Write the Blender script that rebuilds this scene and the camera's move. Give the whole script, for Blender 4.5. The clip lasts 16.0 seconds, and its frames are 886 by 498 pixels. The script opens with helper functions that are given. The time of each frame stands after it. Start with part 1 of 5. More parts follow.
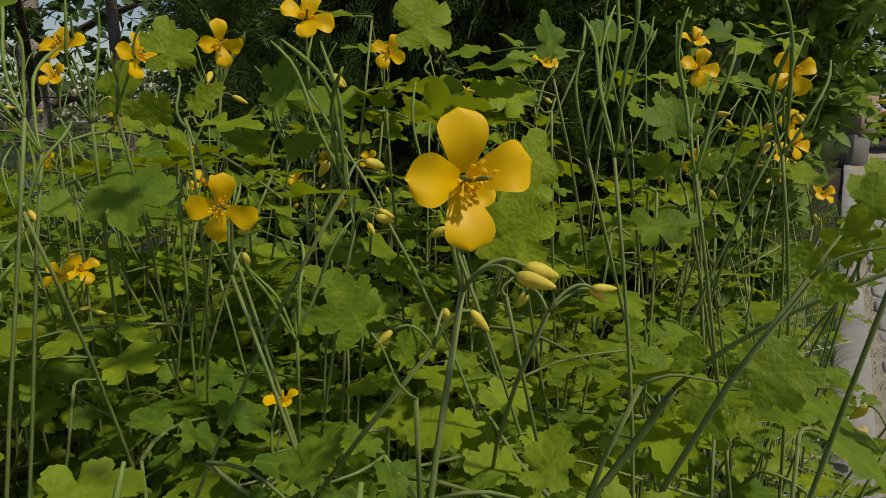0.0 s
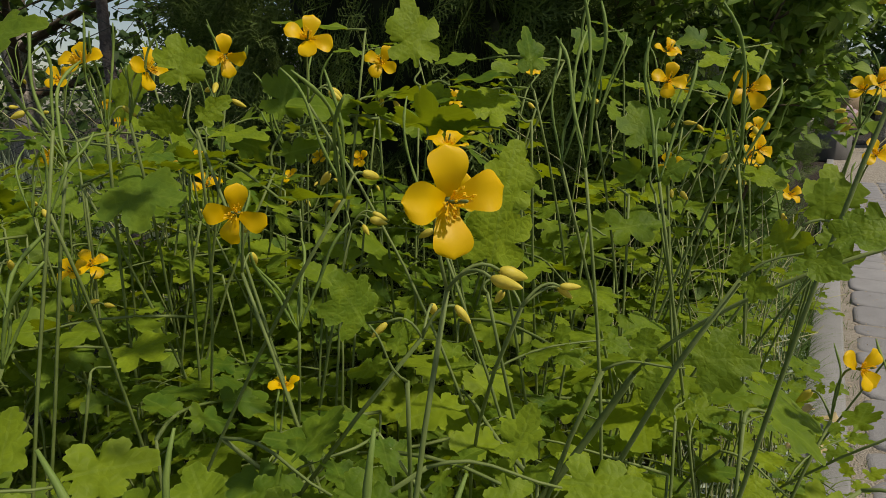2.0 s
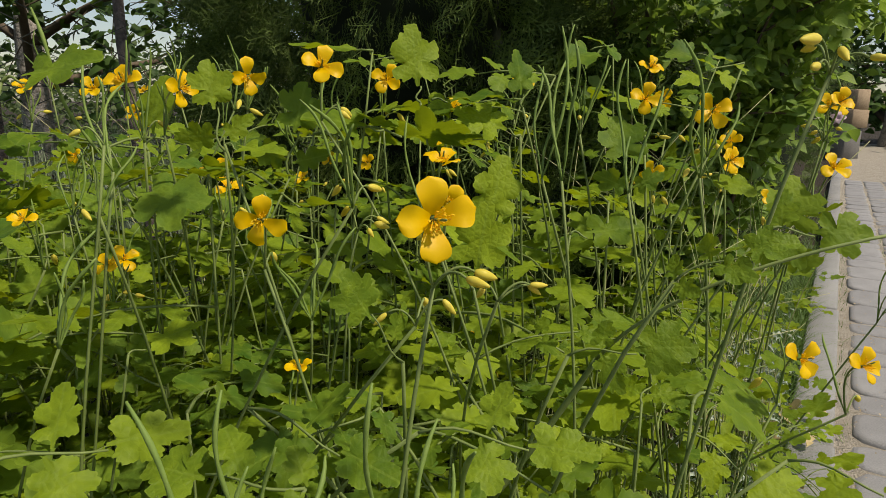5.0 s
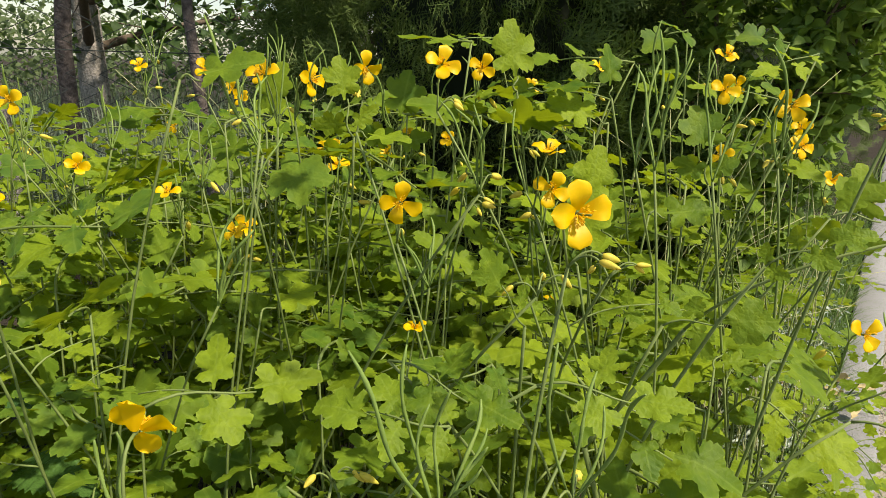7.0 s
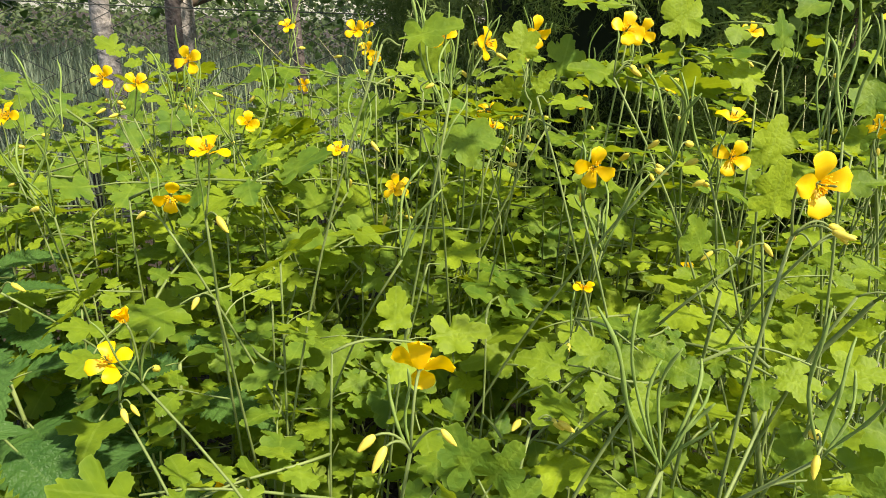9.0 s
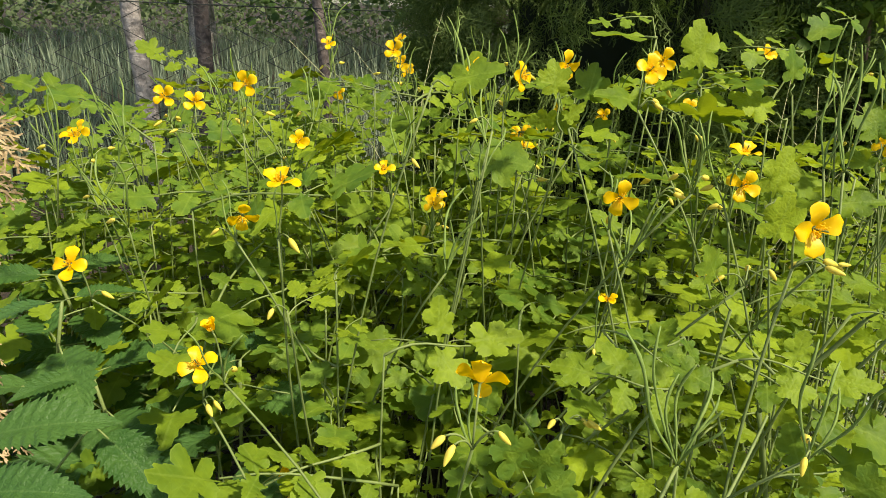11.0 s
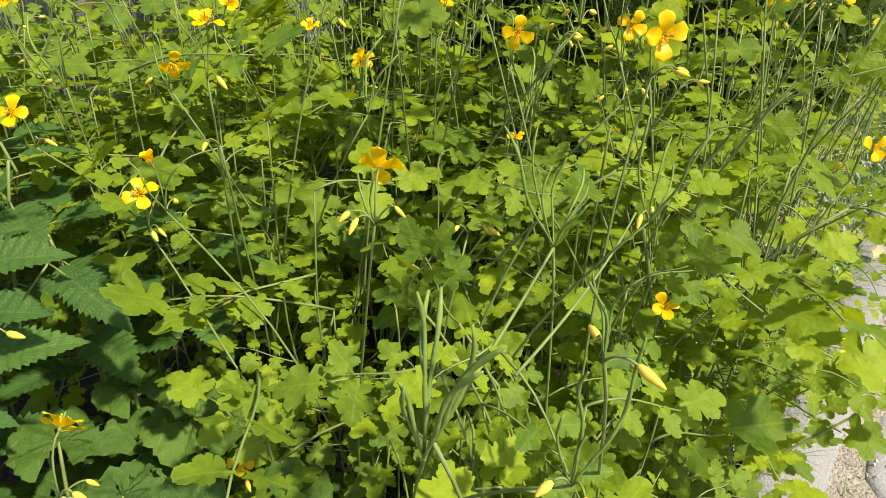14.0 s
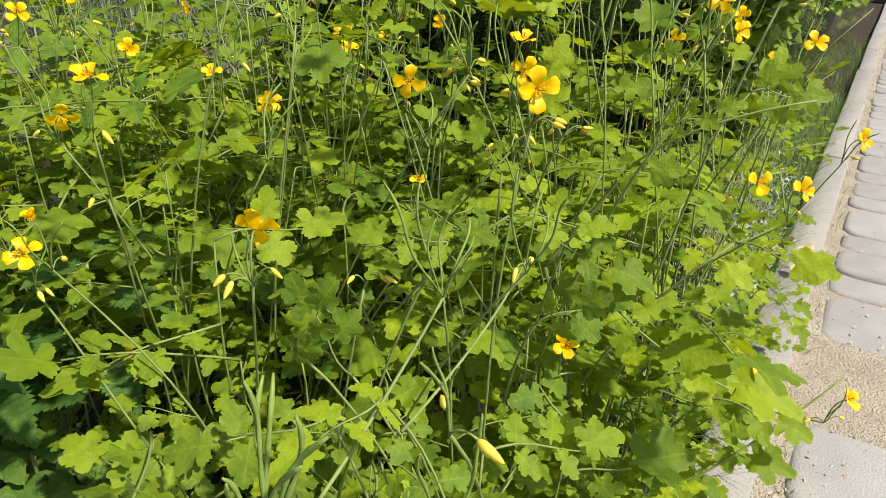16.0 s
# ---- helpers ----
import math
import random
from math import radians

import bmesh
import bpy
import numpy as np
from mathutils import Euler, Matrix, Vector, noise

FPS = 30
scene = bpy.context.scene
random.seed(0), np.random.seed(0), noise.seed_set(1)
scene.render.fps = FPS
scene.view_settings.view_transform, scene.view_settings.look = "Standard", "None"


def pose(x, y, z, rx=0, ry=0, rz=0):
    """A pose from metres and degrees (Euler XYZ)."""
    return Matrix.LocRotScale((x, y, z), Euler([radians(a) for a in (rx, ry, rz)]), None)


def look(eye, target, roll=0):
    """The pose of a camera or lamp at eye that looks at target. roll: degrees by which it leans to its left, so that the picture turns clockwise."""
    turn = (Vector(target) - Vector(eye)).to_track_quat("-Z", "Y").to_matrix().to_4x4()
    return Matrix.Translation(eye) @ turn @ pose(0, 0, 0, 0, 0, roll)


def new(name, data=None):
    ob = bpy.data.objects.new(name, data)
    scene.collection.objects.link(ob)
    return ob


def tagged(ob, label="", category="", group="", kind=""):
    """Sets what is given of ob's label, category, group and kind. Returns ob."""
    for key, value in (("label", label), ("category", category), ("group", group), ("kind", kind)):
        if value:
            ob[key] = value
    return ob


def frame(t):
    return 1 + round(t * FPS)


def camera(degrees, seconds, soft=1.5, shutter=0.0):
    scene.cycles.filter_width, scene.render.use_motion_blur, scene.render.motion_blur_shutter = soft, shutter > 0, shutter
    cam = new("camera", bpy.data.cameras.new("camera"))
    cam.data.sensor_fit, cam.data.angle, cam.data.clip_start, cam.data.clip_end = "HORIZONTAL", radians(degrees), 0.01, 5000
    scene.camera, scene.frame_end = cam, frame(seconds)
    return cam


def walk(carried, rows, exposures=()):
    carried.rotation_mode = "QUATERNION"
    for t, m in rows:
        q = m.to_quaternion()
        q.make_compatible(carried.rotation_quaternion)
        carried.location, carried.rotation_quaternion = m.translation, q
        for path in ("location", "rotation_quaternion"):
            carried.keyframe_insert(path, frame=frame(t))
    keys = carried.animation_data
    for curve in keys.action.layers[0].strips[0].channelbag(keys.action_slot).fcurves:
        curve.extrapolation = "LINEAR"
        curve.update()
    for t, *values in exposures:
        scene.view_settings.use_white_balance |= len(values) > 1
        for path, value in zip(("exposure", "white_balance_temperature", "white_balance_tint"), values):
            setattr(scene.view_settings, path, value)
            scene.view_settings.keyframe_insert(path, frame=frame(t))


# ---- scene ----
cam = camera(66.8, 16.0, soft=0.7)
PATH = [
    (0, (0.034, -0.001, 0.576), (-0.11, 1.957, 0.193), 0.4),
    (0.5, (0.033, -0.004, 0.577), (-0.081, 1.958, 0.204), 1.0),
    (1, (0.033, -0.01, 0.579), (-0.074, 1.953, 0.207), 1.1),
    (1.5, (0.034, -0.024, 0.587), (-0.07, 1.939, 0.218), 0.9),
    (2, (0.036, -0.031, 0.586), (-0.071, 1.924, 0.179), 0.8),
    (2.5, (0.039, -0.042, 0.589), (-0.055, 1.917, 0.197), 0.6),
    (3, (0.044, -0.049, 0.589), (-0.056, 1.907, 0.185), 0.3),
    (3.2, (0.048, -0.054, 0.591), (-0.087, 1.9, 0.188), -0.5),
    (5.3, (0.044, -0.084, 0.6), (-0.081, 1.865, 0.171), 1.7),
    (5.5, (0.043, -0.09, 0.6), (-0.084, 1.859, 0.168), 1.9),
    (6, (0.038, -0.104, 0.603), (-0.102, 1.841, 0.158), 1.8),
    (6.5, (0.029, -0.117, 0.611), (-0.144, 1.819, 0.137), 1.7),
    (7, (0.007, -0.13, 0.619), (-0.22, 1.784, 0.085), 2.0),
    (7.5, (-0.018, -0.139, 0.618), (-0.307, 1.751, 0.031), 2.3),
    (8, (-0.034, -0.149, 0.618), (-0.361, 1.725, 0.001), 2.6),
    (8.5, (-0.045, -0.153, 0.622), (-0.429, 1.709, 0.004), 2.3),
    (9, (-0.06, -0.159, 0.621), (-0.466, 1.688, -0.029), 2.4),
    (9.5, (-0.073, -0.169, 0.625), (-0.523, 1.666, -0.032), 1.9),
    (9.7, (-0.075, -0.172, 0.628), (-0.537, 1.658, -0.033), 1.9),
    (11.8, (-0.058, -0.241, 0.669), (-0.476, 1.551, -0.115), 2.4),
    (12, (-0.051, -0.251, 0.669), (-0.471, 1.523, -0.154), 2.0),
    (12.5, (-0.042, -0.271, 0.666), (-0.444, 1.485, -0.202), 1.7),
    (13, (-0.036, -0.277, 0.647), (-0.391, 1.473, -0.254), 2.5),
    (13.5, (-0.031, -0.274, 0.632), (-0.346, 1.464, -0.307), 2.4),
    (14, (-0.023, -0.271, 0.627), (-0.317, 1.477, -0.298), 2.4),
    (14.5, (-0.018, -0.267, 0.632), (-0.274, 1.49, -0.288), 2.5),
    (15, (-0.007, -0.264, 0.636), (-0.229, 1.503, -0.273), 2.5),
    (15.5, (0.002, -0.261, 0.639), (-0.197, 1.517, -0.253), 2.4),
    (16, (0.013, -0.257, 0.646), (-0.146, 1.539, -0.221), 2.4),
]
EXPOSURES = [(t, stops, 7300, 12) for t, stops in ((0, -0.5), (3, -0.32), (5.5, 0.1), (7, 0.58), (9, 1.08), (9.7, 0.91), (12.5, 0.76), (14.5, 0.92), (16, 0.82))]
walk(cam, [(t, look(eye, target, roll)) for t, eye, target, roll in PATH], EXPOSURES)


# ---- world, sun ----
world = bpy.data.worlds.new("sky")
scene.world = world
world.use_nodes = True
wn = world.node_tree.nodes
sky = wn.new("ShaderNodeTexSky")
sky.sky_type = "NISHITA"
sky.sun_disc = False
SUN_FROM = Vector((0.5, -0.24, 0.83)).normalized()
sky.sun_elevation = math.asin(SUN_FROM.z)
sky.sun_rotation = math.atan2(SUN_FROM.x, SUN_FROM.y)
world.node_tree.links.new(sky.outputs[0], wn["Background"].inputs[0])
wn["Background"].inputs[1].default_value = 0.115
sun = new("sun", bpy.data.lights.new("sun", "SUN"))
sun.data.energy, sun.data.angle, sun.data.color = 4.4, radians(3.0), (1.0, 0.95, 0.86)
sun.matrix_world = look(SUN_FROM * 20, (0, 0, 0))


# ---- materials ----
def material(name, rough=0.6, spec=0.4):
    m = bpy.data.materials.new(name)
    m.use_nodes = True
    p = m.node_tree.nodes["Principled BSDF"]
    p.inputs["Roughness"].default_value = rough
    p.inputs["Specular IOR Level"].default_value = spec
    return m, m.node_tree.nodes, m.node_tree.links, p


def mix(nodes, links, fac, a, b, kind="MIX"):
    n = nodes.new("ShaderNodeMix")
    n.data_type, n.blend_type = "RGBA", kind
    for slot, v in ((0, fac), (6, a), (7, b)):
        if hasattr(v, "default_value") or isinstance(v, bpy.types.NodeSocket):
            links.new(v, n.inputs[slot])
        else:
            n.inputs[slot].default_value = v if slot == 0 else (*v, 1)
    return n.outputs[2]


def math_node(nodes, links, op, a, b=0.0):
    n = nodes.new("ShaderNodeMath")
    n.operation = op
    for i, v in enumerate((a, b)):
        if isinstance(v, bpy.types.NodeSocket):
            links.new(v, n.inputs[i])
        else:
            n.inputs[i].default_value = v
    return n.outputs[0]


def noise_tex(nodes, links, scale, detail=3.0, coord="Object"):
    tc = nodes.new("ShaderNodeTexCoord")
    n = nodes.new("ShaderNodeTexNoise")
    n.inputs["Scale"].default_value, n.inputs["Detail"].default_value = scale, detail
    links.new(tc.outputs[coord], n.inputs["Vector"])
    return n.outputs["Fac"]


def ramp(nodes, links, fac, lo, hi):
    n = nodes.new("ShaderNodeMapRange")
    n.inputs["From Min"].default_value, n.inputs["From Max"].default_value = lo, hi
    links.new(fac, n.inputs["Value"])
    return n.outputs["Result"]


def add_bump(nodes, links, p, height, strength, distance=0.001):
    b = nodes.new("ShaderNodeBump")
    b.inputs["Strength"].default_value, b.inputs["Distance"].default_value = strength, distance
    links.new(height, b.inputs["Height"])
    links.new(b.outputs["Normal"], p.inputs["Normal"])


def translucent_out(m, nodes, links, p, colour, amount):
    t = nodes.new("ShaderNodeBsdfTranslucent")
    s = nodes.new("ShaderNodeMixShader")
    s.inputs[0].default_value = amount
    if isinstance(colour, bpy.types.NodeSocket):
        links.new(colour, t.inputs[0])
    else:
        t.inputs[0].default_value = (*colour, 1)
    links.new(p.outputs[0], s.inputs[1])
    links.new(t.outputs[0], s.inputs[2])
    links.new(s.outputs[0], nodes["Material Output"].inputs[0])


def leaf_material(name, dark, light, vein, glow, rough=0.5, amount=0.35, side_veins=6.0, island=False, depth=0.0008):
    """Leaf blade: UV x runs along the midrib, UV y across it (0.5 on the midrib)."""
    m, n, l, p = material(name, rough, 0.15)
    info = n.new("ShaderNodeObjectInfo")
    rnd = info.outputs["Random"]
    if island:
        rnd = n.new("ShaderNodeNewGeometry").outputs["Random Per Island"]
    base = mix(n, l, rnd, dark, light)
    hue = ramp(n, l, math_node(n, l, "FRACT", math_node(n, l, "MULTIPLY", rnd, 7.3)), 0.55, 1.0)
    base = mix(n, l, math_node(n, l, "MULTIPLY", hue, 0.75), base, (dark[0] * 1.7, dark[1] * 1.45, dark[2] * 2.4))
    patch = ramp(n, l, noise_tex(n, l, 60.0), 0.35, 0.7)
    base = mix(n, l, math_node(n, l, "MULTIPLY", patch, 0.5), base, light)
    uv = n.new("ShaderNodeUVMap")
    sep = n.new("ShaderNodeSeparateXYZ")
    l.new(uv.outputs[0], sep.inputs[0])
    across = math_node(n, l, "ABSOLUTE", math_node(n, l, "SUBTRACT", sep.outputs[1], 0.5))
    mid = math_node(n, l, "LESS_THAN", across, 0.018)
    slant = math_node(n, l, "FRACT", math_node(n, l, "MULTIPLY", math_node(n, l, "SUBTRACT", sep.outputs[0], math_node(n, l, "MULTIPLY", across, 0.7)), side_veins))
    tri = math_node(n, l, "ABSOLUTE", math_node(n, l, "SUBTRACT", slant, 0.5))
    side = math_node(n, l, "MULTIPLY", math_node(n, l, "GREATER_THAN", tri, 0.472), 0.16)
    v = math_node(n, l, "MAXIMUM", math_node(n, l, "MULTIPLY", mid, 0.26), side)
    col = mix(n, l, v, base, vein)
    l.new(col, p.inputs["Base Color"])
    fine = noise_tex(n, l, 420.0, 2.0)
    tc = n.new("ShaderNodeTexCoord")
    net = n.new("ShaderNodeTexVoronoi")
    net.feature = "DISTANCE_TO_EDGE"
    net.inputs["Scale"].default_value = 260.0
    l.new(tc.outputs["Object"], net.inputs["Vector"])
    cell = ramp(n, l, net.outputs["Distance"], 0.0, 0.35)
    fine = math_node(n, l, "ADD", math_node(n, l, "MULTIPLY", fine, 0.5), math_node(n, l, "MULTIPLY", cell, 0.7))
    dim = ramp(n, l, noise_tex(n, l, 130.0, 3.0), 0.35, 0.65)
    shade = math_node(n, l, "ADD", math_node(n, l, "MULTIPLY", cell, 0.14), math_node(n, l, "MULTIPLY", dim, 0.22))
    col = mix(n, l, shade, col, (dark[0] * 0.75, dark[1] * 0.8, dark[2] * 0.75))
    att = n.new("ShaderNodeAttribute")
    att.attribute_name = "rim"
    col = mix(n, l, math_node(n, l, "MULTIPLY", ramp(n, l, att.outputs["Fac"], 0.9, 1.0), 0.3), col, vein)
    l.new(col, p.inputs["Base Color"])
    add_bump(n, l, p, math_node(n, l, "ADD", math_node(n, l, "MULTIPLY", tri, 0.8), math_node(n, l, "MULTIPLY", fine, 0.8)), 0.4, depth)
    translucent_out(m, n, l, p, mix(n, l, 0.75, col, glow), amount)
    return m


def varied(name, dark, light, scale=40.0, rough=0.7, bump=0.4, distance=0.002, scale2=6.0, spec=0.3, glow=None, amount=0.2, coord="Object", island=False):
    m, n, l, p = material(name, rough, spec)
    a = ramp(n, l, noise_tex(n, l, scale, 5.0, coord), 0.3, 0.7)
    b = ramp(n, l, noise_tex(n, l, scale2, 3.0, coord), 0.35, 0.65)
    rnd = n.new("ShaderNodeNewGeometry").outputs["Random Per Island"] if island else n.new("ShaderNodeObjectInfo").outputs["Random"]
    f = math_node(n, l, "ADD", math_node(n, l, "MULTIPLY", a, 0.45), math_node(n, l, "MULTIPLY", b, 0.25))
    f = math_node(n, l, "ADD", f, math_node(n, l, "MULTIPLY", rnd, 0.3))
    col = mix(n, l, f, dark, light)
    l.new(col, p.inputs["Base Color"])
    if bump:
        add_bump(n, l, p, a, bump, distance)
    if glow:
        translucent_out(m, n, l, p, glow, amount)
    return m


M_LEAF = leaf_material("celandine_leaf", (0.036, 0.100, 0.012), (0.262, 0.35, 0.020), (0.28, 0.38, 0.06), (0.43, 0.52, 0.012), 0.55)
M_STEM = varied("celandine_stem", (0.10, 0.15, 0.035), (0.25, 0.31, 0.10), 90, 0.55, 0.3, 0.0005, glow=(0.3, 0.4, 0.08), amount=0.12)
M_POD = varied("seed_pod", (0.12, 0.2, 0.04), (0.24, 0.33, 0.075), 160, 0.55, 0.5, 0.0006, glow=(0.3, 0.42, 0.08), amount=0.15)
M_PETAL = varied("petal", (0.86, 0.50, 0.004), (0.93, 0.62, 0.008), 120, 0.45, 0.25, 0.0004, glow=(0.95, 0.60, 0.005), amount=0.4)
M_STAMEN = varied("stamen", (0.9, 0.62, 0.02), (0.95, 0.74, 0.06), 300, 0.6, 0.0, glow=(0.95, 0.68, 0.03), amount=0.5)
M_BUD = varied("bud", (0.60, 0.52, 0.05), (0.78, 0.67, 0.13), 200, 0.5, 0.3, 0.0005, glow=(0.8, 0.6, 0.05), amount=0.25)
M_NETTLE = leaf_material("nettle_leaf", (0.03, 0.085, 0.017), (0.075, 0.155, 0.032), (0.13, 0.22, 0.06), (0.16, 0.31, 0.03), 0.5, 0.22, 11.0, depth=0.002)
M_MALLOW = leaf_material("mallow_leaf", (0.034, 0.085, 0.015), (0.095, 0.175, 0.028), (0.26, 0.35, 0.1), (0.24, 0.37, 0.03), 0.6, 0.25, 3.1, depth=0.002)
M_SHRUB = leaf_material("shrub_leaf", (0.09, 0.17, 0.035), (0.26, 0.36, 0.07), (0.28, 0.36, 0.1), (0.3, 0.45, 0.05), 0.45, 0.38, 7.0, island=True)
M_TREE = leaf_material("tree_leaf", (0.028, 0.06, 0.018), (0.07, 0.13, 0.03), (0.09, 0.15, 0.04), (0.16, 0.27, 0.03), 0.5, 0.3, 7.0, island=True)
M_BUSH = leaf_material("bush_leaf", (0.07, 0.11, 0.045), (0.15, 0.2, 0.09), (0.16, 0.22, 0.1), (0.22, 0.32, 0.08), 0.6, 0.35, 7.0, island=True)
M_THUJA = varied("thuja_scales", (0.013, 0.034, 0.009), (0.17, 0.24, 0.052), 300, 0.6, 0.6, 0.0008, 30, glow=(0.12, 0.2, 0.03), amount=0.18, island=True)
M_CORE_SHADE = varied("thuja_inner_shade", (0.008, 0.014, 0.006), (0.016, 0.024, 0.01), 40, 0.9)
M_DRY = varied("dry_thuja", (0.24, 0.15, 0.06), (0.68, 0.53, 0.29), 200, 0.7, 0.5, 0.001, 40, glow=(0.4, 0.28, 0.12), amount=0.12, island=True)
M_BARK = varied("bark", (0.02, 0.018, 0.014), (0.56, 0.51, 0.45), 55, 0.85, 0.9, 0.006, 16)
M_CHERRY = varied("cherry_bark", (0.025, 0.018, 0.015), (0.24, 0.2, 0.175), 70, 0.7, 0.9, 0.004, 18)
M_TWIG = varied("twig", (0.06, 0.045, 0.03), (0.17, 0.13, 0.09), 60, 0.8, 0.4)
M_GRASS = varied("grass_blades", (0.045, 0.1, 0.025), (0.14, 0.22, 0.06), 20, 0.55, 0.0, glow=(0.2, 0.32, 0.04), amount=0.25, island=True)
M_PALE = varied("pale_grass", (0.13, 0.185, 0.1), (0.30, 0.36, 0.235), 20, 0.6, 0.0, glow=(0.3, 0.36, 0.18), amount=0.25, island=True)
M_SILVER = varied("silver_leaves", (0.2, 0.27, 0.2), (0.45, 0.5, 0.42), 60, 0.7, 0.2, glow=(0.3, 0.36, 0.25), amount=0.15, island=True)
M_SOIL = varied("soil", (0.014, 0.011, 0.007), (0.05, 0.038, 0.024), 70, 0.95, 1.0, 0.01, 8)
M_SAND = varied("sand", (0.2, 0.17, 0.13), (0.46, 0.42, 0.35), 260, 0.95, 1.0, 0.004, 14)
M_PAVER = varied("paver_concrete", (0.18, 0.18, 0.185), (0.32, 0.32, 0.32), 320, 0.9, 0.5, 0.0015, 12)
M_KERB = varied("kerb_concrete", (0.175, 0.175, 0.17), (0.305, 0.305, 0.295), 260, 0.9, 0.7, 0.0015, 9)
M_LAWN = varied("lawn", (0.04, 0.075, 0.02), (0.12, 0.17, 0.05), 25, 0.95, 0.8, 0.02, 1.2)
M_DEAD = varied("dead_leaf", (0.3, 0.22, 0.1), (0.66, 0.55, 0.3), 60, 0.7, 0.5, 0.001, 20, glow=(0.5, 0.4, 0.15), amount=0.2)
M_LITTER = varied("litter", (0.22, 0.17, 0.10), (0.55, 0.46, 0.32), 60, 0.85, 0.3, island=True)
M_STRAW = varied("straw", (0.24, 0.27, 0.11), (0.5, 0.48, 0.26), 60, 0.7, 0.2)
M_WIRE = varied("wire", (0.03, 0.04, 0.03), (0.09, 0.09, 0.08), 50, 0.6, 0.0)
M_PINK = varied("pink_petal", (0.6, 0.42, 0.5), (0.8, 0.68, 0.74), 90, 0.6, 0.0, glow=(0.7, 0.4, 0.5), amount=0.3)
M_BRICK = varied("tan_brick", (0.2, 0.14, 0.09), (0.4, 0.31, 0.21), 60, 0.85, 0.6)
M_STONE = varied("grey_stone", (0.12, 0.115, 0.11), (0.24, 0.23, 0.21), 60, 0.85, 0.5)


# ---- geometry helpers ----
class Geo:
    """Gathers vertices, faces, UVs and material slots for one mesh."""

    def __init__(self):
        self.v, self.f, self.uv, self.m, self.n, self.rim = [], [], [], [], 0, {}

    def add(self, v, f, uv=None, slot=0):
        v = np.asarray(v, float)
        self.v.append(v)
        self.uv.append(np.zeros((len(v), 2)) if uv is None else uv)
        self.f.append([tuple(i + self.n for i in q) for q in f])
        self.m += [slot] * len(f)
        self.n += len(v)

    def mesh(self, name, materials, smooth=True):
        me = bpy.data.meshes.new(name)
        v = np.vstack(self.v)
        f = [q for part_f in self.f for q in part_f]
        me.from_pydata(v.tolist(), [], f)
        for mt in materials:
            me.materials.append(mt)
        layer = me.uv_layers.new(name="UVMap")
        idx = np.zeros(len(me.loops), dtype=np.int32)
        me.loops.foreach_get("vertex_index", idx)
        layer.data.foreach_set("uv", np.vstack(self.uv)[idx].astype(np.float32).ravel())
        me.polygons.foreach_set("material_index", np.array(self.m, dtype=np.int32))
        me.polygons.foreach_set("use_smooth", np.full(len(me.polygons), smooth))
        if self.rim:
            edge = np.zeros(len(v), dtype=np.float32)
            for first, count in self.rim.items():
                edge[first:first + count] = 1.0
            me.attributes.new("rim", "FLOAT", "POINT").data.foreach_set("value", edge)
        me.update()
        return me


def quads(rows, cols, wrap=False):
    out = []
    for i in range(rows - 1):
        for j in range(cols if wrap else cols - 1):
            k = (j + 1) % cols
            out.append((i * cols + j, i * cols + k, (i + 1) * cols + k, (i + 1) * cols + j))
    return out


def tube(geo, pts, radii, sides=5, slot=0):
    pts = np.asarray(pts, float)
    d = np.gradient(pts, axis=0)
    d /= np.linalg.norm(d, axis=1)[:, None] + 1e-9
    ref = np.array([0.31, 0.95, 0.05]) if abs(d[0][2]) > 0.6 else np.array([0.05, 0.1, 1.0])
    a = np.cross(d, ref)
    a /= np.linalg.norm(a, axis=1)[:, None] + 1e-9
    b = np.cross(d, a)
    ang = np.arange(sides) * 2 * math.pi / sides
    ring = a[:, None, :] * np.cos(ang)[None, :, None] + b[:, None, :] * np.sin(ang)[None, :, None]
    r = np.asarray(radii, float) * np.ones(len(pts))
    v = (pts[:, None, :] + ring * r[:, None, None]).reshape(-1, 3)
    f = quads(len(pts), sides, True)
    f.append(tuple(range(sides))[::-1])
    f.append(tuple(range(len(v) - sides, len(v))))
    geo.add(v, f, None, slot)


def bezier(a, b, c, n=9):
    t = np.linspace(0, 1, n)[:, None]
    a, b, c = (np.asarray(p, float) for p in (a, b, c))
    return (1 - t) ** 2 * a + 2 * t * (1 - t) * b + t * t * c


def box_geo(geo, size, centre=(0, 0, 0), slot=0, bevel=0.004):
    """A block with its upper and lower edges chamfered."""
    x, y, z = (s / 2 for s in size)
    rings = []
    for zz, k in ((-z, bevel), (-z + bevel, 0), (z - bevel, 0), (z, bevel)):
        a, b = x - k, y - k
        c = bevel * 1.2
        rings += [(a - c, -b, zz), (a, -b + c, zz), (a, b - c, zz), (a - c, b, zz), (-a + c, b, zz), (-a, b - c, zz), (-a, -b + c, zz), (-a + c, -b, zz)]
    v = np.array(rings) + np.array(centre)
    f = quads(4, 8, True)
    f.append(tuple(range(8))[::-1])
    f.append(tuple(range(24, 32)))
    geo.add(v, f, None, slot)


def thing(name, at, label, category, group="", kind=""):
    ob = new(name)
    ob.empty_display_size = 0.02
    ob.location = at
    return tagged(ob, label, category, group, kind)


def child(name, me, parent, m=None, label=""):
    """One mesh object under a thing or a part, placed by m in the parent's own space."""
    ob = new(name, me)
    ob.parent = parent
    if m is not None:
        ob.matrix_basis = m
    return tagged(ob, label)


